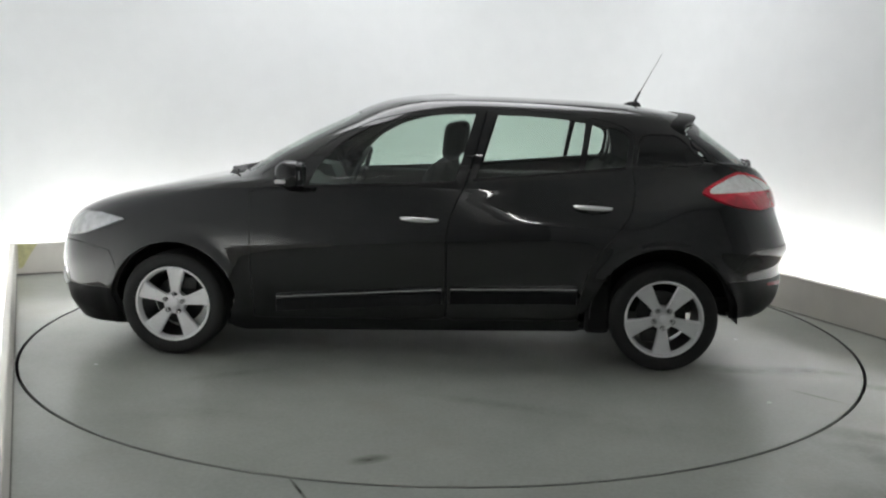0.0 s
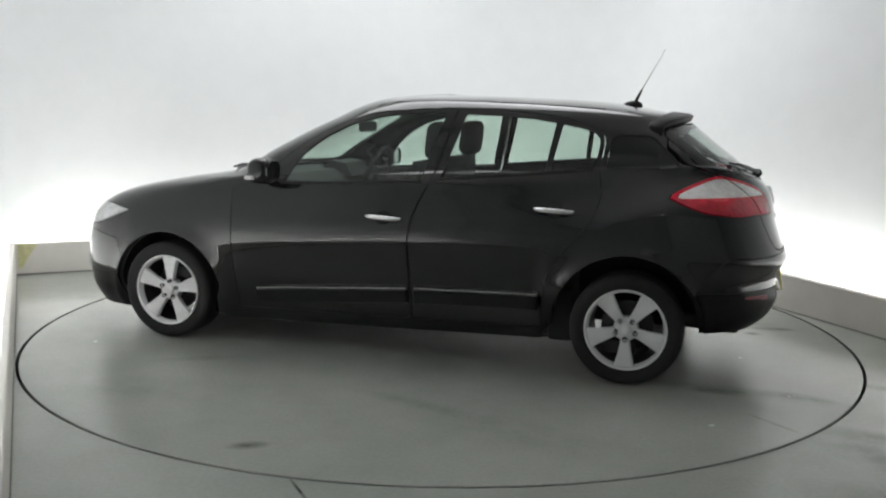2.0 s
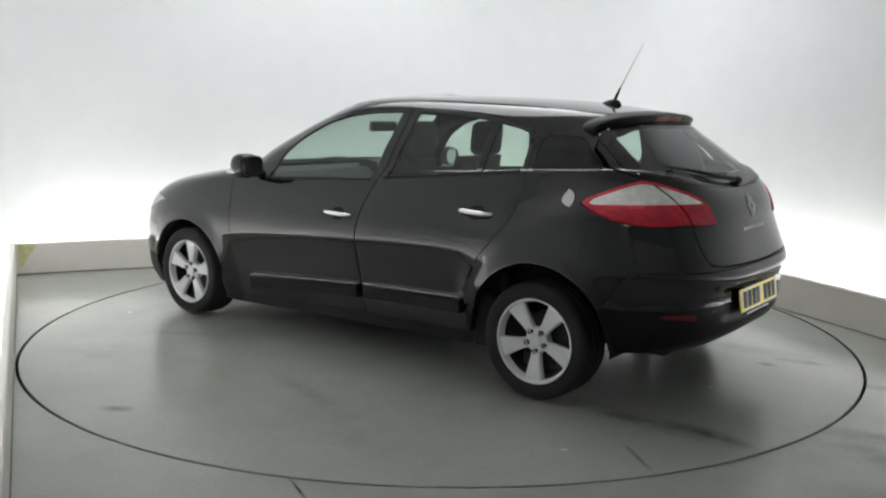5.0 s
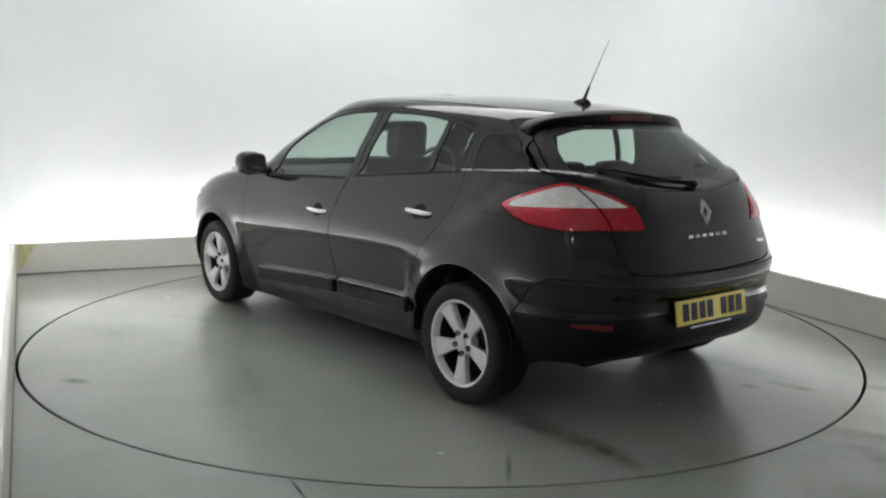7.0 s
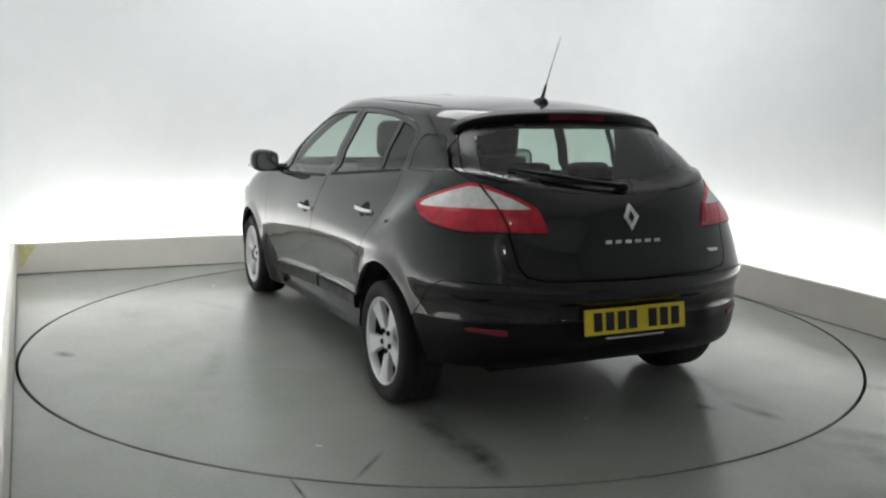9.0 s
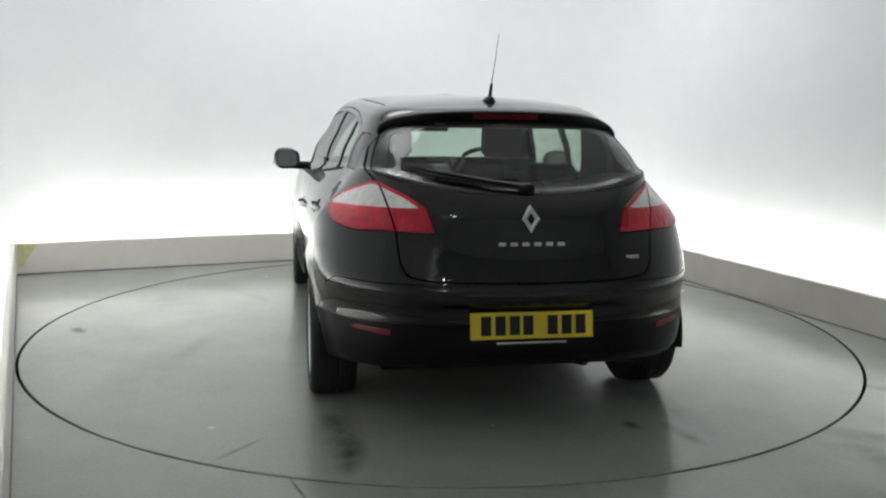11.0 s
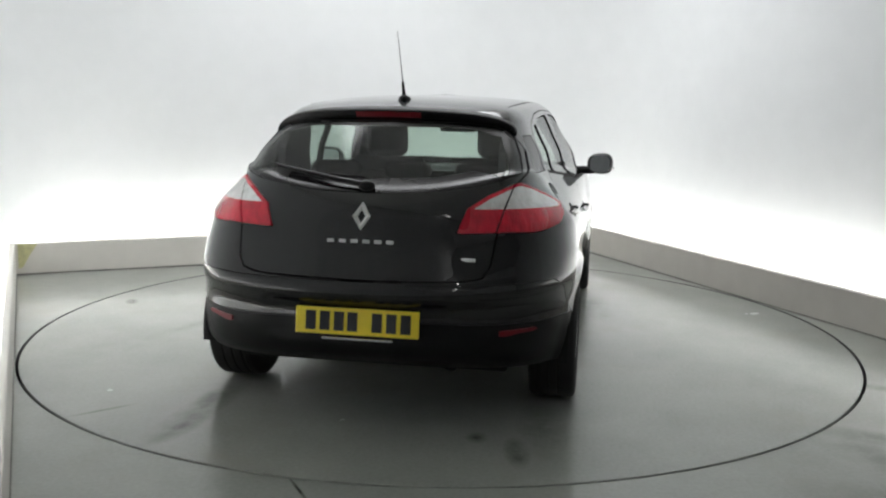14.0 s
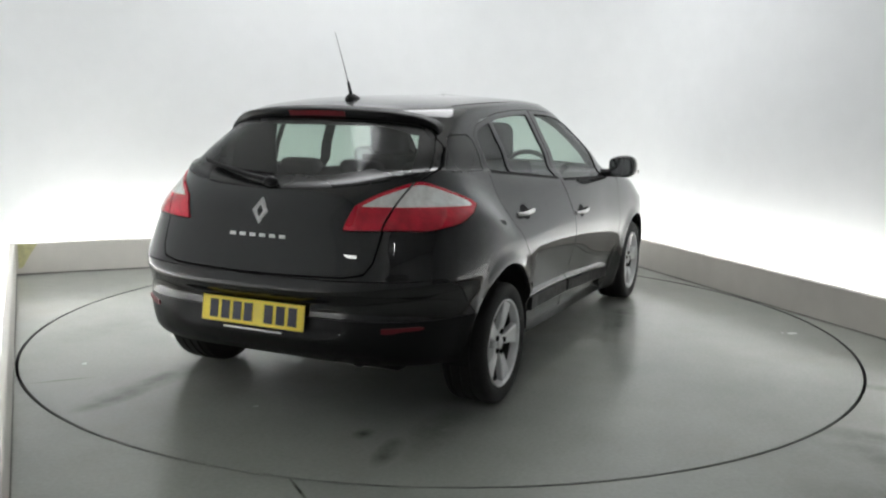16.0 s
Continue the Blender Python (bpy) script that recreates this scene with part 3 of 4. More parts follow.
def seat_mesh(width, height, depth):
    """A cushioned seat back with rounded, puffed edges, its foot at the origin."""
    bm = bmesh.new()
    n, m = 12, 16
    grid = {}
    for s in (0, 1):
        for i in range(n + 1):
            for j in range(m + 1):
                u, v = i / n * 2 - 1, j / m
                puff = (1 - abs(u) ** 4) * (1 - abs(2 * v - 1) ** 6)
                w = width / 2 * (1 - 0.16 * v ** 3)
                rib = 0.012 * math.cos(u * 9) * puff
                x = (depth / 2 * (0.35 + 0.65 * puff) + rib) * (1 if s else -1) - 0.30 * v * height
                grid[s, i, j] = bm.verts.new((x, u * w, v * height))
    for s in (0, 1):
        for i in range(n):
            for j in range(m):
                bm.faces.new((grid[s, i, j], grid[s, i + 1, j], grid[s, i + 1, j + 1], grid[s, i, j + 1]))
    ring = [(i, 0) for i in range(n)] + [(n, j) for j in range(m)] + [(i, m) for i in range(n, 0, -1)] + [(0, j) for j in range(m, 0, -1)]
    for a, b in zip(ring, ring[1:] + ring[:1]):
        bm.faces.new((grid[(0, *a)], grid[(0, *b)], grid[(1, *b)], grid[(1, *a)]))
    return bm


def headrest_mesh(w, h, d):
    bm = bmesh.new()
    box(bm, (0, 0, 0), (d, w, h), bevel=min(d, h) * 0.42)
    for v in bm.verts:
        v.co.x += 0.25 * v.co.y * v.co.y - 0.1 * v.co.z
        v.co.y *= 1 - 0.25 * (v.co.z / h - 0.0) ** 2
    return bm


def build_interior(car):
    cabin = part("cabin_floor", boxed((-0.25, 0, 0.33), (2.9, 1.42, 0.06), 0.01), M_INNER, car)
    for y in (0.34, -0.34):
        seat = part("front_seat", boxed((0.30, y, 0.50), (0.52, 0.50, 0.18), 0.06), M_SEAT, car, "charcoal cloth front seat", True)
        back = part("seat_back", seat_mesh(0.50, 0.56, 0.16), M_SEAT, seat, smooth=True, angle=60)
        back.matrix_basis = pose(0.06, y, 0.50)
        rest = part("headrest", headrest_mesh(0.255, 0.215, 0.11), M_SEAT, seat, smooth=True)
        rest.matrix_basis = pose(-0.165, y, 1.172)
        for dy in (-0.05, 0.05):
            bm = bmesh.new()
            tube(bm, [(-0.115, y + dy, 1.00), (-0.15, y + dy, 1.10)], 0.007)
            part("headrest_rod", bm, M_CHROME, seat)
    bench = part("rear_seat", boxed((-0.72, 0, 0.52), (0.5, 1.28, 0.16), 0.05), M_SEAT, car, "charcoal cloth rear bench seat", True)
    for y, w in ((0.33, 0.64), (-0.33, 0.64)):
        back = part("seat_back", seat_mesh(w, 0.50, 0.16), M_SEAT, bench, smooth=True, angle=60)
        back.matrix_basis = pose(-0.93, y, 0.54)
    for y in (0.36, 0.0, -0.36):
        rest = part("headrest", headrest_mesh(0.24, 0.085, 0.09), M_SEAT, bench, smooth=True)
        rest.matrix_basis = pose(-1.12, y, 1.045)
    part("parcel_shelf", boxed((-1.42, 0, 0.955), (0.56, 1.06, 0.03), 0.01), M_DASH, car)
    bm = bmesh.new()
    prism(bm, [(0.55, 0.50), (0.62, 0.86), (0.74, 0.95), (1.06, 0.955), (1.06, 0.45)], -0.66, 0.66)
    dash = part("dashboard", bm, M_DASH, car, "dark plastic dashboard")
    bm = bmesh.new()
    prism(bm, [(0.62, 0.90), (0.66, 0.985), (0.76, 1.0), (0.84, 0.95)], -0.52, -0.20)
    part("instrument_hood", bm, M_DASH, dash)
    bm = bmesh.new()
    pts = [(0.18 * math.cos(a), 0, 0.18 * math.sin(a)) for a in np.linspace(0, 2 * math.pi, 40)]
    tube(bm, pts, 0.016, n=8)
    for a in (0.15, math.pi - 0.15, -math.pi / 2):
        tube(bm, [(0, 0.02, 0), (0.17 * math.cos(a), 0, 0.17 * math.sin(a))], 0.018, n=8)
    box(bm, (0, 0.02, 0), (0.13, 0.05, 0.11), bevel=0.02)
    wheel = part("steering_wheel", bm, M_DASH, car, smooth=True)
    wheel.matrix_basis = pose(0.50, -0.36, 0.92, 0, 0, 90) @ pose(0, 0, 0, -22)
    # linings of the rear pillars
    for s in (1, -1):
        bm = bmesh.new()
        prism(bm, [(-1.13, 0.95), (-1.16, 1.12), (-1.13, 1.27), (-1.36, 1.285), (-1.50, 1.16), (-1.56, 0.95)], s * 0.50, s * 0.535)
        part("pillar_lining", bm, M_DASH, car)
    part("cabin_mirror", boxed((0.42, 0, 1.235), (0.03, 0.24, 0.065), 0.012), M_DASH, car)
    part("boot_lining", boxed((-1.45, 0, 0.62), (0.5, 1.0, 0.56), 0.02), M_INNER, car)
    for s in (1, -1):
        trim = part("door_lining", boxed((-0.1, s * 0.70, 0.66), (1.9, 0.05, 0.56), 0.02), M_DASH, car)


def wheel_meshes():
    """Tyre, rim, spoke, hub and brake, each about the wheel's axle, the outer face at y = 0."""
    bm = bmesh.new()
    prof = [(0.194, -0.200), (0.235, -0.205), (0.262, -0.202), (0.275, -0.192), (0.2795, -0.17), (0.274, -0.165), (0.274, -0.155), (0.280, -0.15), (0.281, -0.122), (0.275, -0.118), (0.275, -0.108), (0.281, -0.104), (0.281, -0.075), (0.275, -0.071), (0.275, -0.061), (0.2805, -0.057), (0.2805, -0.022), (0.278, -0.008), (0.271, 0.002), (0.258, 0.009), (0.244, 0.011), (0.226, 0.008), (0.212, 0.003), (0.204, -0.008), (0.195, -0.02)]
    lathe(bm, prof, 72)
    tyre = bm
    bm = bmesh.new()
    lathe(bm, [(0.206, -0.03), (0.214, -0.004), (0.216, 0.002), (0.2125, 0.004), (0.205, 0.001), (0.199, -0.012), (0.194, -0.035)], 72)
    rim = bm
    bm = bmesh.new()
    lathe(bm, [(0.1945, -0.034), (0.186, -0.10), (0.184, -0.19)], 60)
    barrel = bm
    # a spoke that widens towards the rim, crowned along its middle
    bm = bmesh.new()
    rows = []
    for r, w, y in ((0.030, 0.019, -0.030), (0.052, 0.024, -0.022), (0.080, 0.027, -0.016), (0.120, 0.034, -0.012), (0.160, 0.043, -0.009), (0.188, 0.050, -0.007), (0.203, 0.056, -0.008)):
        rows.append([bm.verts.new(p) for p in ((r, y - 0.030, -w), (r, y - 0.006, -w), (r, y, -w * 0.82), (r, y - 0.003, 0), (r, y, w * 0.82), (r, y - 0.006, w), (r, y - 0.030, w))])
    for a, b in zip(rows, rows[1:]):
        for i in range(6):
            bm.faces.new((a[i], a[i + 1], b[i + 1], b[i]))
        bm.faces.new((a[6], a[0], b[0], b[6]))
    bm.faces.new(rows[0])
    bm.faces.new(rows[-1][::-1])
    spoke = bm
    bm = bmesh.new()
    rings = lathe(bm, [(0.066, -0.065), (0.066, -0.034), (0.060, -0.026), (0.031, -0.023), (0.029, -0.016), (0.024, -0.013), (0.003, -0.012)], 40)
    bm.faces.new(rings[-1])
    hub = bm
    bm = bmesh.new()
    lathe(bm, [(0.0135, -0.05), (0.0135, -0.014), (0.0115, -0.0135), (0.0110, -0.030), (0.006, -0.030), (0.006, -0.024), (0.0005, -0.024)], 16)
    for v in bm.verts:
        v.co.x += 0.053
    bolts = bm
    bm = bmesh.new()
    rings = lathe(bm, [(0.07, -0.13), (0.13, -0.128), (0.138, -0.124), (0.138, -0.106), (0.13, -0.102), (0.02, -0.10)], 48)
    box(bm, (0.11, -0.11, 0.03), (0.08, 0.07, 0.16), bevel=0.012)
    disc = bm
    out = {}
    for b in (rim, barrel, spoke, hub, bolts, disc):
        for v in b.verts:
            v.co.x *= 0.95
            v.co.z *= 0.95
    for key, b, mat, sm in (("tyre", tyre, M_RUBBER, True), ("rim", rim, M_ALLOY, True), ("barrel", barrel, M_STEEL, True), ("spoke", spoke, M_ALLOY, True), ("hub", hub, M_ALLOY, True), ("wheel_bolt", bolts, M_GLOSSBLACK, True), ("brake_disc", disc, M_STEEL, True)):
        me = bpy.data.meshes.new(key)
        bmesh.ops.recalc_face_normals(b, faces=b.faces)
        b.to_mesh(me)
        b.free()
        me.materials.append(mat)
        if sm:
            me.shade_smooth()
            me.set_sharp_from_angle(angle=radians(32))
        out[key] = me
    return out


def build_wheels(car):
    ms = wheel_meshes()
    for (x, z), y, turn in ((HUB_F, 0.882, 95), (HUB_R, 0.868, 270), (HUB_R, -0.868, 250), (HUB_F, -0.882, 100)):
        w = new("wheel")
        w.empty_display_size = 0.1
        w.parent = car
        flip = 0 if y > 0 else 180
        w.matrix_basis = pose(x, y, 0.284, 0, 0, flip) @ pose(0, 0, 0, 0, -turn, 0)
        tagged(w, "five-spoke silver alloy wheel with black tyre")
        for key in ("tyre", "rim", "barrel", "hub", "brake_disc"):
            ob = new(key, ms[key])
            ob.parent = w
        for g in range(5):
            for key in ("spoke", "wheel_bolt"):
                ob = new(key, ms[key])
                ob.parent = w
                ob.matrix_basis = pose(0, 0, 0, 0, 72 * g, 0)


def build_mirror(door, s):
    """A door mirror: shell, glass, white blinker and stalk."""
    bm = bmesh.new()
    bmesh.ops.create_uvsphere(bm, u_segments=28, v_segments=18, radius=1.0)
    for v in bm.verts:
        x, y, z = v.co
        q = lambda c, e: math.copysign(abs(c) ** e, c)
        v.co = Vector((q(x, 0.75) * 0.085 if x > 0 else q(x, 0.5) * 0.045, q(y, 0.78) * 0.086, q(z, 0.80) * 0.070 * (1 + 0.12 * y * s)))
    m = pose(0.635, s * 0.945, 1.005, 0, 0, s * 6)
    shell = part("mirror", bm, M_PAINT, door, "black door mirror with a white blinker", True, 60)
    shell.matrix_basis = m
    bm = bmesh.new()
    pts = [(0.070 * math.copysign(abs(math.cos(a)) ** 0.6, math.cos(a)), 0.053 * math.copysign(abs(math.sin(a)) ** 0.6, math.sin(a))) for a in np.linspace(0, 2 * math.pi, 32)[:-1]]
    prism(bm, pts, -0.058, -0.042, "x")
    part("mirror_glass", bm, M_MIRROR, shell).matrix_basis = pose(0.000, 0, 0, 0, 0, -s * 8)
    bm = bmesh.new()
    rings = [[bm.verts.new((x, y * k, z * k * 1.03)) for y, z in pts] for x, k in ((-0.030, 1.10), (-0.052, 1.10), (-0.060, 1.05), (-0.058, 0.985), (-0.040, 0.97))]
    for a, b in zip(rings, rings[1:]):
        for i in range(len(pts)):
            j = (i + 1) % len(pts)
            bm.faces.new((a[i], a[j], b[j], b[i]))
    part("mirror_rim", bm, M_PLASTIC, shell)
    part("blinker", boxed((0.05, s * 0.074, -0.034), (0.055, 0.026, 0.020), 0.007), M_CLEAR, shell, "white blinker lens")
    bm = bmesh.new()
    tube(bm, [(0.02, -s * 0.22, -0.055), (0.01, -s * 0.04, -0.045)], 0.030, 0.026, 12)
    part("stalk", bm, M_PLASTIC, shell, "", True)


def build_handle(door, s, x, z, skin_y):
    y = skin_y(x, z)
    bm = bmesh.new()
    n = 18
    rows = []
    for i in range(n + 1):
        t = i / n * 2 - 1
        out = 0.030 * (1 - t ** 4)
        w = 0.0135 * (1 - 0.35 * t * t)
        rows.append([bm.verts.new((x + 0.105 * t, s * (y + out + 0.006 * math.cos(a)), z + w * math.sin(a) + 0.004 * t)) for a in np.linspace(0, 2 * math.pi, 11)[:-1]])
    for a, b in zip(rows, rows[1:]):
        for i in range(10):
            bm.faces.new((a[i], a[(i + 1) % 10], b[(i + 1) % 10], b[i]))
    bm.faces.new(rows[0])
    bm.faces.new(rows[-1][::-1])
    part("handle", bm, M_CHROME, door, "chrome door handle", True, 60)
    # finger recess: a shallow dark shell that follows the door's skin
    bm = bmesh.new()
    rings = []
    for k, lift in ((1.0, -0.002), (0.97, 0.0015), (0.5, 0.002), (0.05, 0.002)):
        rings.append([])
        for g in range(20):
            a = 2 * math.pi * g / 20
            px, pz = x - 0.005 + 0.050 * k * math.cos(a), z + 0.036 * k * math.sin(a)
            rings[-1].append(bm.verts.new((px, s * (skin_y(px, pz) + lift), pz)))
    for a, b in zip(rings, rings[1:]):
        for g in range(20):
            bm.faces.new((a[g], a[(g + 1) % 20], b[(g + 1) % 20], b[g]))
    bm.faces.new(rings[-1])
    part("handle_recess", bm, M_INNER, door, "", True)


def fitted(pts, a, b, out):
    """A smooth look-up on a cloud of points: axis out as a function of the axes a and b, by a plane through the nearest ones."""
    def at(u, v):
        near = pts[np.argsort((pts[:, a] - u) ** 2 + (pts[:, b] - v) ** 2)[:14]]
        m = np.stack([near[:, a] - u, near[:, b] - v, np.ones(len(near))], 1)
        return float(np.linalg.lstsq(m, near[:, out], rcond=1e-4)[0][2])
    return at


def build_car():
    car = empty("car", "black five-door hatchback with silver alloy wheels on a turntable", "car")
    body = half_body()
    skin_y = fitted(body[0][body[0][:, 1] > 0.5], 0, 2, 1)
    tail = body[0][body[0][:, 0] < -1.1]
    rear_x = fitted(tail[np.abs(tail[:, 1]) < 0.62], 1, 2, 0)
    top = body[0][body[0][:, 2] > 1.2]
    roof_z = fitted(top, 0, 1, 2)
    body = clip(body, -arch(body[0]))
    body = clip(body, -np.maximum(body[0][:, 0] + 1.56, body[0][:, 2] - 0.285))
    inner = body
    # glass first, then the panels round it
    screen_f, body = cut(body, front(WINDSCREEN))
    win_f, body = cut(body, side(FRONT_WINDOW))
    win_r, body = cut(body, side(REAR_WINDOW))
    win_s, body = cut(body, side(SMALL_WINDOW))
    quarter, body = cut(body, side(QUARTER_GLASS))
    screen_r, body = cut(body, rear(SCREEN))
    ls, lr = side(LAMP_SIDE, 0.2), rear(LAMP_REAR)
    lamp_fn = lambda v: np.maximum(np.maximum(ls(v), lr(v)), v[:, 0] + 1.2)
    lamp, body = cut(body, lamp_fn)
    head, body = cut(body, side(HEADLAMP, 0.38))
    door_f, body = cut(body, side(FRONT_DOOR))
    door_r, body = cut(body, side(REAR_DOOR))
    gate, body = cut(body, rear(TAILGATE, -1.45), 0.004)
    sd_br = lambda v: sd_poly(v[:, [0, 2]], BUMPER_R)
    bump_r, body = cut(body, sd_br)
    bump_f, body = cut(body, lambda v: sd_poly(v[:, [0, 2]], BUMPER_F))
    bonnet, body = cut(body, lambda v: np.maximum(sd_poly(v[:, [0, 1]], BONNET), 0.60 - v[:, 2]))

    skin_part("body", both(body), M_PAINT, car, "glossy black bodywork", flange=0.02)
    b = skin_part("bonnet", both(bonnet), M_PAINT, car)
    g = skin_part("tailgate", both(gate), M_PAINT, car, "black tailgate with a wide rear screen")
    skin_part("windscreen", both(screen_f), M_GLASS, car, "clear greenish glass", -0.004, 0.003)
    sf = rear([(a - 0.05 if a > 0.4 else a, b + (0.055 if b < 1.06 else -0.02 if b > 1.25 else 0)) for a, b in SCREEN])
    clear, frit = cut(screen_r, sf, 0.0)
    rs = skin_part("rear_screen", both(clear), M_REARGLASS, g, "greenish rear glass", -0.003, 0.003)
    skin_part("black_border", both(frit), M_DARKGLASS, rs, "black printed border", -0.0025, 0.004)
    low_fn = lambda v: v[:, 2] - (0.49 + 0.0 * v[:, 1])
    valance, bump_up = cut(bump_r, low_fn)
    rb = skin_part("rear_bumper", both(bump_up), M_PAINT, car, flange=0.02)
    skin_part("valance", both(valance), M_PLASTIC, rb, "dull black lower bumper", -0.004)
    grille, bump_fu = cut(bump_f, lambda v: v[:, 2] - 0.36)
    fb = skin_part("front_bumper", both(bump_fu), M_PAINT, car, flange=0.02)
    skin_part("lower_grille", both(grille), M_PLASTIC, fb, "dull black lower bumper", -0.004)
    for s in (1, -1):
        hand = (lambda k: k) if s > 0 else mirrored
        df = skin_part("front_door", hand(door_f), M_PAINT, car)
        skin_part("window", hand(win_f), M_GLASS, df, "clear greenish glass", -0.006, 0.003)
        dr = skin_part("rear_door", hand(door_r), M_PAINT, car)
        skin_part("window", hand(win_r), M_GLASS, dr, "clear greenish glass", -0.006, 0.003)
        skin_part("quarter_window", hand(win_s), M_GLASS, dr, "clear greenish glass", -0.006, 0.003)
        skin_part("quarter_panel_glass", hand(quarter), M_DARKGLASS, car, "opaque black glass", -0.002)
        # tail lamp: red housing with a pale upper window, split between wing and tailgate
        split = lambda v: v[:, 1] - (0.545 + 0.28 * (v[:, 2] - 0.86))
        lamp_in, lamp_out = cut(lamp, split, 0.004)
        for piece in (lamp_out, lamp_in):
            pale_fn = lambda v: np.maximum(lamp_fn(v) + 0.017, 0.936 + 0.03 * np.clip(-1.55 - v[:, 0], 0, 1) - v[:, 2])
            pale, red = cut(piece, pale_fn, 0.0)
            t = skin_part("tail_lamp", hand(red), M_RED, car if piece is lamp_out else g, "red and clear tail lamp", 0.006, 0.02)
            skin_part("clear_lens", hand(pale), M_CLEAR, t, "pale clear lens", 0.006, 0.004)
        skin_part("headlamp", hand(head), M_HEADLAMP, car, "pale clear headlamp", 0.004)
        build_mirror(df, s)
        # fog lamp in the bumper's corner
        nose = inner[0][(inner[0][:, 0] > 1.85) & (inner[0][:, 1] > 0.45)]
        p = nose[np.argmin((nose[:, 0] - 1.985) ** 2 + (nose[:, 2] - 0.40) ** 2)]
        bm = bmesh.new()
        rings = lathe(bm, [(0.050, -0.03), (0.050, 0.004), (0.045, 0.006), (0.040, 0.001), (0.034, -0.010), (0.004, -0.010)], 28)
        bm.faces.new(rings[-1])
        fog = part("fog_lamp", bm, M_SATIN, fb, "small round fog lamp", True)
        fog.matrix_basis = pose(p[0], s * p[1], p[2], 0, 0, -48 if s > 0 else 228)
        build_handle(df, s, -0.02, 0.777, skin_y)
        build_handle(dr, s, -0.924, 0.856, skin_y)
        # door mouldings with a bright lip
        for door, xa, xb, za, zb in ((df, 0.76, -0.145, 0.322, 0.388), (dr, -0.185, -0.86, 0.390, 0.412)):
            mould = bmesh.new()
            lip = bmesh.new()
            for bm, z0, z1, out in ((mould, -0.075, 0.0, 0.020), (lip, 0.0, 0.016, 0.022)):
                rows = []
                for t in (0.0, 0.006, 0.2, 0.4, 0.6, 0.8, 0.994, 1.0):
                    x, z = xa + (xb - xa) * t, za + (zb - za) * t
                    end = 1 - abs(2 * t - 1) ** 200
                    y = skin_y(x, z)
                    rows.append([bm.verts.new((x, s * yy, zz)) for yy, zz in ((y - 0.01, z + z0), (y + out * end, z + z0 + 0.006), (y + out * end + 0.003, z + z1 - 0.003), (y - 0.006, z + z1))])
                for a, c in zip(rows, rows[1:]):
                    for k in range(4):
                        bm.faces.new((a[k], a[(k + 1) % 4], c[(k + 1) % 4], c[k]))
                bm.faces.new(rows[0])
                bm.faces.new(rows[-1][::-1])
            part("moulding", mould, M_PLASTIC, door, "black rubbing strip")
            part("bright_lip", lip, M_CHROME, door, "bright metal lip")
        # black seals along the foot of the door windows
        for door, (xa, za), (xb, zb) in ((df, (0.60, 0.930), (-0.215, 0.967)), (dr, (-0.295, 0.980), (-1.10, 1.056))):
            bm = bmesh.new()
            rows = []
            for i in range(13):
                x, z = xa + (xb - xa) * i / 12, za + (zb - za) * i / 12
                y = skin_y(x, z)
                rows.append([bm.verts.new((x, s * (y + dy), z + dz)) for dy, dz in ((-0.008, -0.012), (0.003, -0.010), (0.004, 0.000), (-0.002, 0.010), (-0.012, 0.010))])
            for a, c in zip(rows, rows[1:]):
                for k in range(5):
                    bm.faces.new((a[k], a[(k + 1) % 5], c[(k + 1) % 5], c[k]))
            bm.faces.new(rows[0])
            bm.faces.new(rows[-1][::-1])
            part("window_seal", bm, M_RUBBER, door, "black rubber window seal", True, 50)
        # reflector in the bumper
        refl, _ = cut(valance, rear([(0.575, 0.437), (0.72, 0.452), (0.72, 0.468), (0.575, 0.462)]), 0.0)
        skin_part("reflector", hand(refl), M_DARKRED, rb, "small red reflector", 0.003)
        # wheel housings
        for (hx, hz), ra in ((HUB_F, ARCH_F + 0.008), (HUB_R, ARCH_R + 0.008)):
            bm = bmesh.new()
            n = 28
            rows = []
            for i in range(n + 1):
                a = radians(-3 + 186 * i / n)
                rows.append([bm.verts.new((hx + ra * math.cos(a), s * y, max(0.17, hz + ra * math.sin(a)))) for y in (0.60, 0.845)])
            for a, c in zip(rows, rows[1:]):
                bm.faces.new((a[0], a[1], c[1], c[0]))
            bm.faces.new([r[0] for r in rows])
            part("wheel_housing", bm, M_INNER, car)
    # dark inside of the skin
    iv, ifc = clip(inner, inner[0][:, 2] - 0.93)
    skin_part("inner_panel", both((iv * np.array([0.985, 0.975, 1.0]), ifc)), M_INNER, car, flange=0.002)
    bm = bmesh.new()
    box(bm, (0, 0, 0.25), (1.9, 1.5, 0.12), bevel=0.02)
    box(bm, (1.75, 0, 0.27), (0.3, 1.2, 0.12), bevel=0.02)
    box(bm, (-1.75, 0, 0.30), (0.2, 1.2, 0.10), bevel=0.02)
    tube(bm, [(0.6, 0.2, 0.2), (-1.0, 0.25, 0.2), (-1.75, -0.35, 0.24)], 0.03)
    part("underbody", bm, M_INNER, car)
    for x in (HUB_F[0], HUB_R[0]):
        bm = bmesh.new()
        tube(bm, [(x, -0.7, 0.28), (x, 0.7, 0.28)], 0.035)
        part("axle", bm, M_INNER, car)
    # black blocks added to keep the gap between sill and rear tyre dark
    for s in (1, -1):
        part("gap_block", boxed((-0.975, s * 0.69, 0.32), (0.13, 0.22, 0.28), 0.02), M_INNER, car, "added black block filling the gap ahead of the rear wheel")

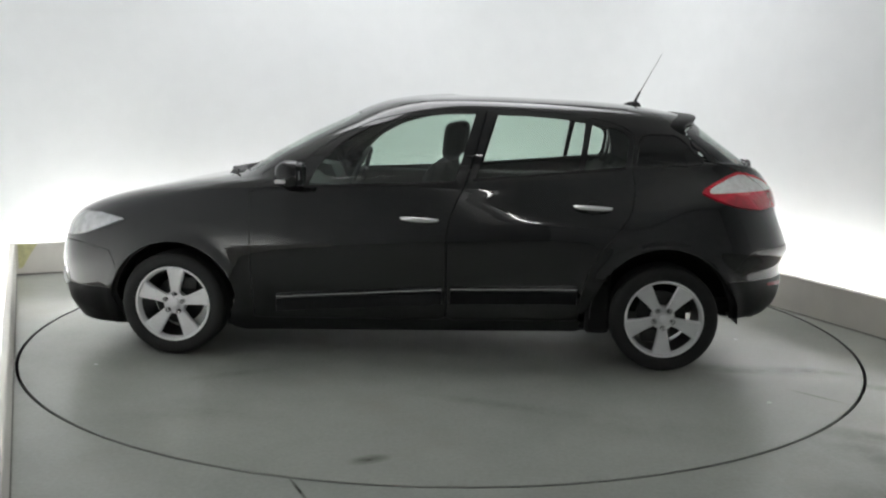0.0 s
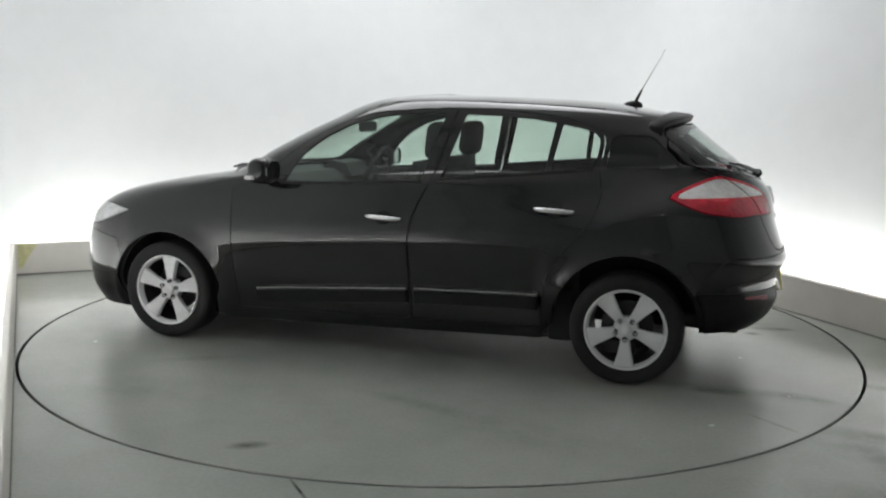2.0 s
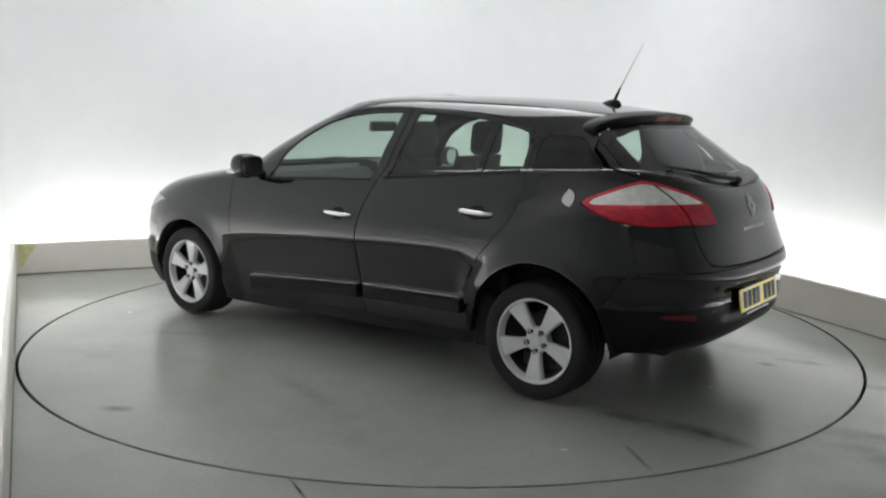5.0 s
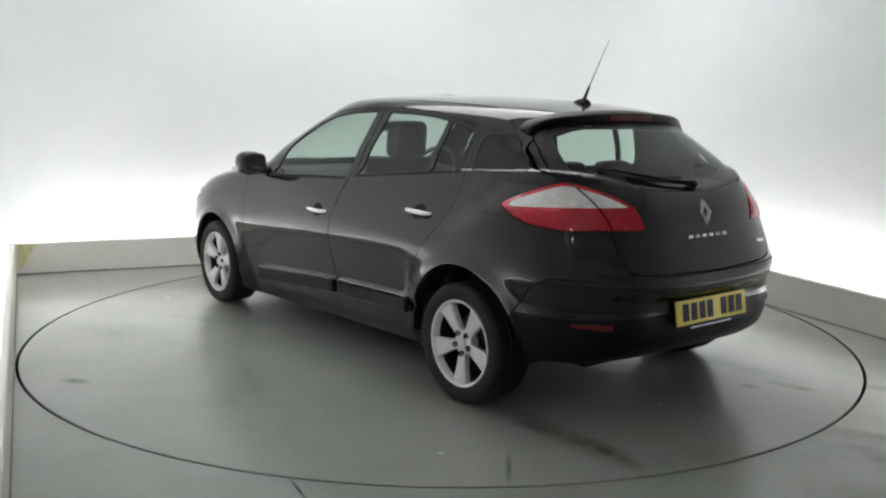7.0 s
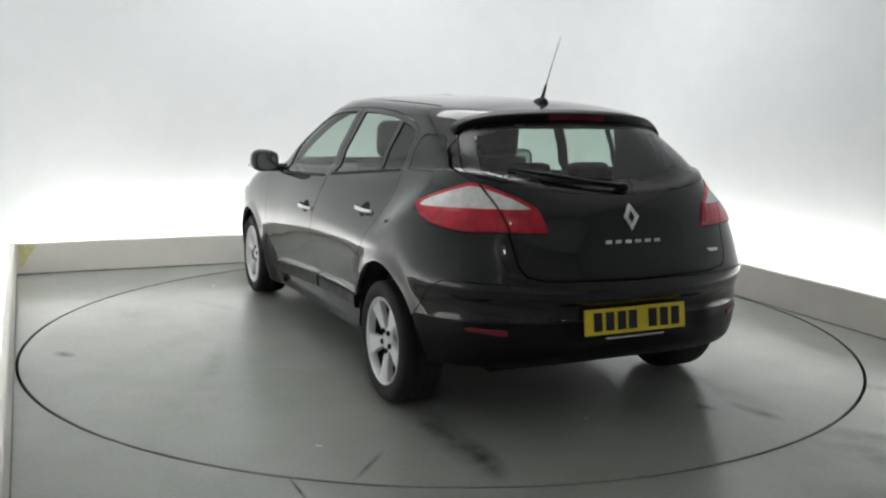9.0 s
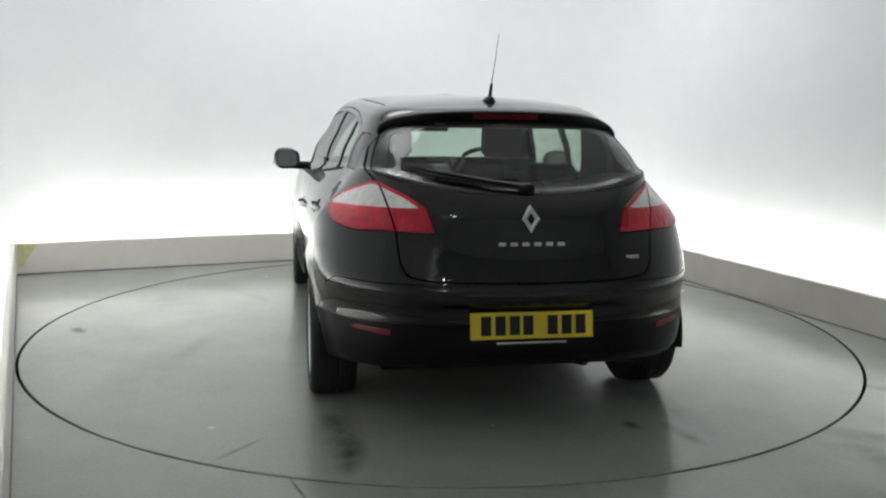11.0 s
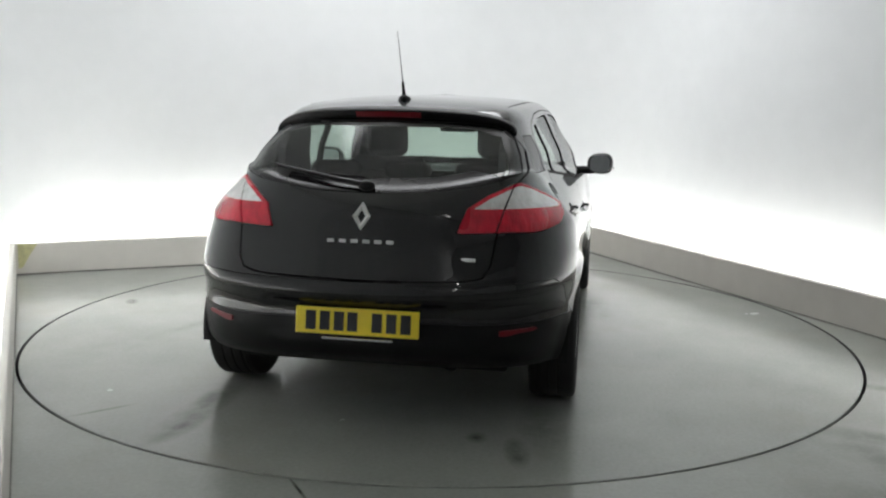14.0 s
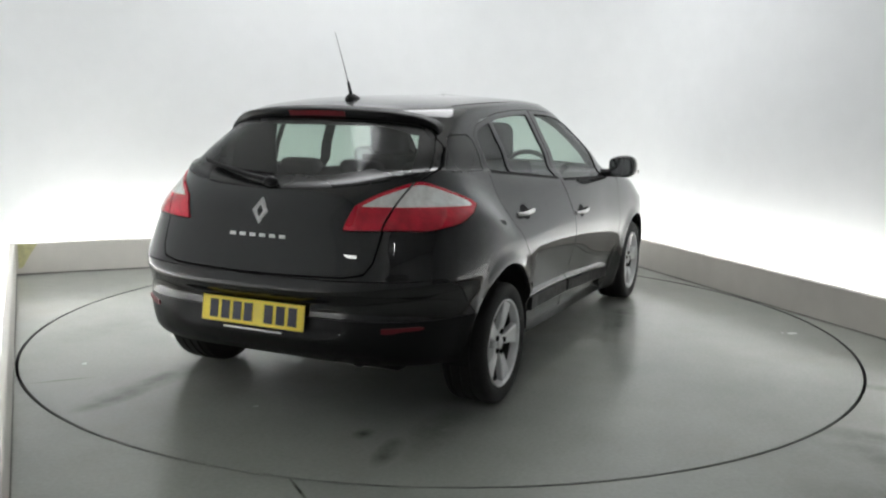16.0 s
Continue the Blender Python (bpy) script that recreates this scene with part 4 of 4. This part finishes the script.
    # roof spoiler that frames the rear screen, with a high brake lamp
    half = [(0.566, 1.232), (0.556, 1.248), (0.530, 1.270), (0.47, 1.293), (0.37, 1.309), (0.24, 1.318), (0.12, 1.322), (0.0, 1.324)]
    curve = smooth_rows(half + [(-a, b) for a, b in half[-2::-1]], 57)
    mid = Vector((0, 1.15))
    rows, lamp_rows = [], []
    for k, (y, z) in enumerate(curve):
        u = abs(k / 28 - 1)
        a, b = curve[max(k - 1, 0)], curve[min(k + 1, 56)]
        o = Vector((-(b[1] - a[1]), b[0] - a[0])).normalized()
        if o.dot(Vector((y, z)) - mid) < 0:
            o = -o
        h = 0.004 + 0.030 * (1 - u ** 2.5)
        p = Vector((rear_x(abs(y), z) + 0.014 * u ** 8, y * (1 - 0.012 * u ** 8), z))
        out = Vector((0, o.x, o.y))
        back = Vector((-1, 0, 0))
        sec = [p + out * (0.036 - 0.033 * u ** 3) - back * (0.07 - 0.05 * u ** 4), p + out * (0.026 - 0.016 * u ** 3) + back * h * 0.45, p + out * (0.018 - 0.009 * u ** 3) + back * h * 0.94, p + out * (0.011 - 0.005 * u ** 3) + back * h, p - out * 0.016 + back * (h - 0.012), p - out * 0.026 - back * 0.012]
        rows.append([bm2 for bm2 in sec])
        if abs(y) < 0.16:
            lamp_rows.append([sec[3] + back * 0.003, sec[4] + back * 0.003 + out * 0.004, sec[4] - back * 0.006, sec[3] - back * 0.006])
    for name, rws, mat, label in (("spoiler", rows, M_PLASTIC, "black roof spoiler"), ("brake_lamp", lamp_rows, M_DARKRED, "narrow dark red high brake lamp")):
        bm = bmesh.new()
        vs = [[bm.verts.new(q) for q in row] for row in rws]
        m = len(vs[0])
        for a, c in zip(vs, vs[1:]):
            for k in range(m):
                bm.faces.new((a[k], a[(k + 1) % m], c[(k + 1) % m], c[k]))
        bm.faces.new(vs[0])
        bm.faces.new(vs[-1][::-1])
        if name == "spoiler":
            sp = part(name, bm, mat, g, label, True, 50)
        else:
            part(name, bm, mat, sp, label)

    # black strips along the roof's edges
    for s in (1, -1):
        bm = bmesh.new()
        tube(bm, [(x, s * 0.575 * float(plan_taper(x)), roof_z(x, 0.575 * float(plan_taper(x))) - 0.001) for x in (0.12, 0.0, -0.3, -0.6, -0.9, -1.12)], 0.0045, n=6)
        part("roof_strip", bm, M_PLASTIC, car, "black roof strip", True)

    # aerial
    bm = bmesh.new()
    bmesh.ops.create_uvsphere(bm, u_segments=20, v_segments=12, radius=1.0)
    for v in bm.verts:
        v.co = Vector((-1.205 + v.co.x * 0.062, v.co.y * 0.032, 1.382 + max(v.co.z, -0.3) * 0.034 * (1 - 0.3 * v.co.x)))
    ae = part("aerial", bm, M_PLASTIC, car, "black roof aerial with a thin whip", True)
    bm = bmesh.new()
    tube(bm, [(-1.22, 0, 1.40), (-1.255, 0, 1.475)], 0.010, 0.006)
    tube(bm, [(-1.255, 0, 1.475), (-1.375, 0, 1.70)], 0.0024, 0.0010, 6)
    part("whip", bm, M_PLASTIC, ae, "thin black whip")

    # rear wiper
    bm = bmesh.new()
    tube(bm, [(rear_x(y, z) - 0.020, y, z + 0.008) for y, z in ((0.0, 1.026), (0.14, 1.045), (0.34, 1.078), (0.43, 1.092))], 0.014, 0.006, 8)
    wip = part("wiper", bm, M_PLASTIC, g, "black rear wiper", True)
    bm = bmesh.new()
    bmesh.ops.create_uvsphere(bm, u_segments=16, v_segments=10, radius=1.0)
    for v in bm.verts:
        v.co = Vector((rear_x(0.0, 1.024) - 0.012 + v.co.x * 0.026, v.co.y * 0.036, 1.030 + v.co.z * 0.024))
    part("wiper_cap", bm, M_PLASTIC, wip, "", True)
    bm = bmesh.new()
    tube(bm, [(rear_x(y, z) - 0.009, y, z + 0.004) for y, z in ((0.02, 1.056), (0.14, 1.060), (0.22, 1.066), (0.35, 1.082), (0.47, 1.102))], 0.007, 0.005, 6)
    part("wiper_blade", bm, M_PLASTIC, wip)

    # windscreen wipers on the cowl
    for y0, y1 in ((0.05, 0.60), (-0.55, 0.0)):
        bm = bmesh.new()
        tube(bm, [(1.17, y0, 0.972), (1.13, (y0 + y1) / 2, 0.990), (1.02, y1, 0.995)], 0.011, 0.006, 8)
        part("wiper", bm, M_PLASTIC, car, "black windscreen wiper", True)
    bm = bmesh.new()
    rows = []
    for i in range(17):
        u = i / 8 - 1
        y = 0.60 * u
        x = 1.13 - 0.20 * abs(u) ** 2.5
        rows.append([bm.verts.new(p) for p in ((x + 0.07, y, 0.955), (x + 0.05, y, 0.984), (x - 0.02, y, 0.994), (x - 0.03, y, 0.965))])
    for a, c in zip(rows, rows[1:]):
        for k in range(4):
            bm.faces.new((a[k], a[(k + 1) % 4], c[(k + 1) % 4], c[k]))
    part("cowl", bm, M_PLASTIC, car, "black plastic cowl", True)

    # number plate with plain bars for its writing
    tilt = pose(-2.054, 0, 0.485, 0, 8)
    plate = part("number_plate", boxed((0, 0, 0), (0.008, 0.52, 0.111), 0.003), M_YELLOW, rb, "yellow number plate with black marks")
    plate.matrix_basis = tilt
    for y in (0.195, 0.135, 0.075, 0.018, -0.085, -0.145, -0.205):
        part("plate_mark", boxed((-0.005, y, 0), (0.003, 0.042, 0.078), 0.0), M_INK, plate)
    part("plate_lip", boxed((-2.050, 0, 0.412), (0.02, 0.30, 0.010), 0.003), M_CHROME, rb, "bright strip under the plate")

    # diamond emblem and badge bars
    bm = bmesh.new()
    out = [(0, 0.062), (0.045, 0), (0, -0.062), (-0.045, 0)]
    ins = [(0, 0.026), (0.016, 0), (0, -0.026), (-0.016, 0)]
    x0, x1, x2 = 0.006, -0.012, -0.003
    a = [bm.verts.new((x0, *p)) for p in out]
    b2 = [bm.verts.new((x1, p[0] * 0.72, p[1] * 0.72)) for p in out]
    c2 = [bm.verts.new((x2, *p)) for p in ins]
    for i in range(4):
        j = (i + 1) % 4
        bm.faces.new((a[i], a[j], b2[j], b2[i]))
        bm.faces.new((b2[i], b2[j], c2[j], c2[i]))
    em = part("emblem", bm, M_SATIN, g, "chrome diamond emblem")
    em.matrix_basis = pose(rear_x(0.0, 0.912) - 0.003, 0, 0.912, 0, 16)
    for i in range(6):
        part("badge_bar", boxed((rear_x(0.1, 0.812) - 0.002, 0.125 - 0.05 * i, 0.812), (0.006, 0.030, 0.015), 0.002), M_SATIN, g, "small chrome badge bar")
    part("badge_bar", boxed((rear_x(0.445, 0.752) - 0.003, -0.445, 0.752), (0.006, 0.06, 0.016), 0.002), M_CHROME, g, "small chrome badge bar")

    build_wheels(car)
    build_interior(car)
    return car


car = build_car()


def motions():
    table_rows, car_rows = [], []
    for t, deg in TURN:
        a = radians(deg)
        x = CAR_OFF[0] * math.cos(a) - CAR_OFF[1] * math.sin(a)
        y = CAR_OFF[0] * math.sin(a) + CAR_OFF[1] * math.cos(a)
        table_rows.append((t, pose(0, 0, 0, 0, 0, deg)))
        car_rows.append((t, pose(x, y, 0, 0, 0, deg)))
    walk(turntable, table_rows)
    walk(car, car_rows)


motions()
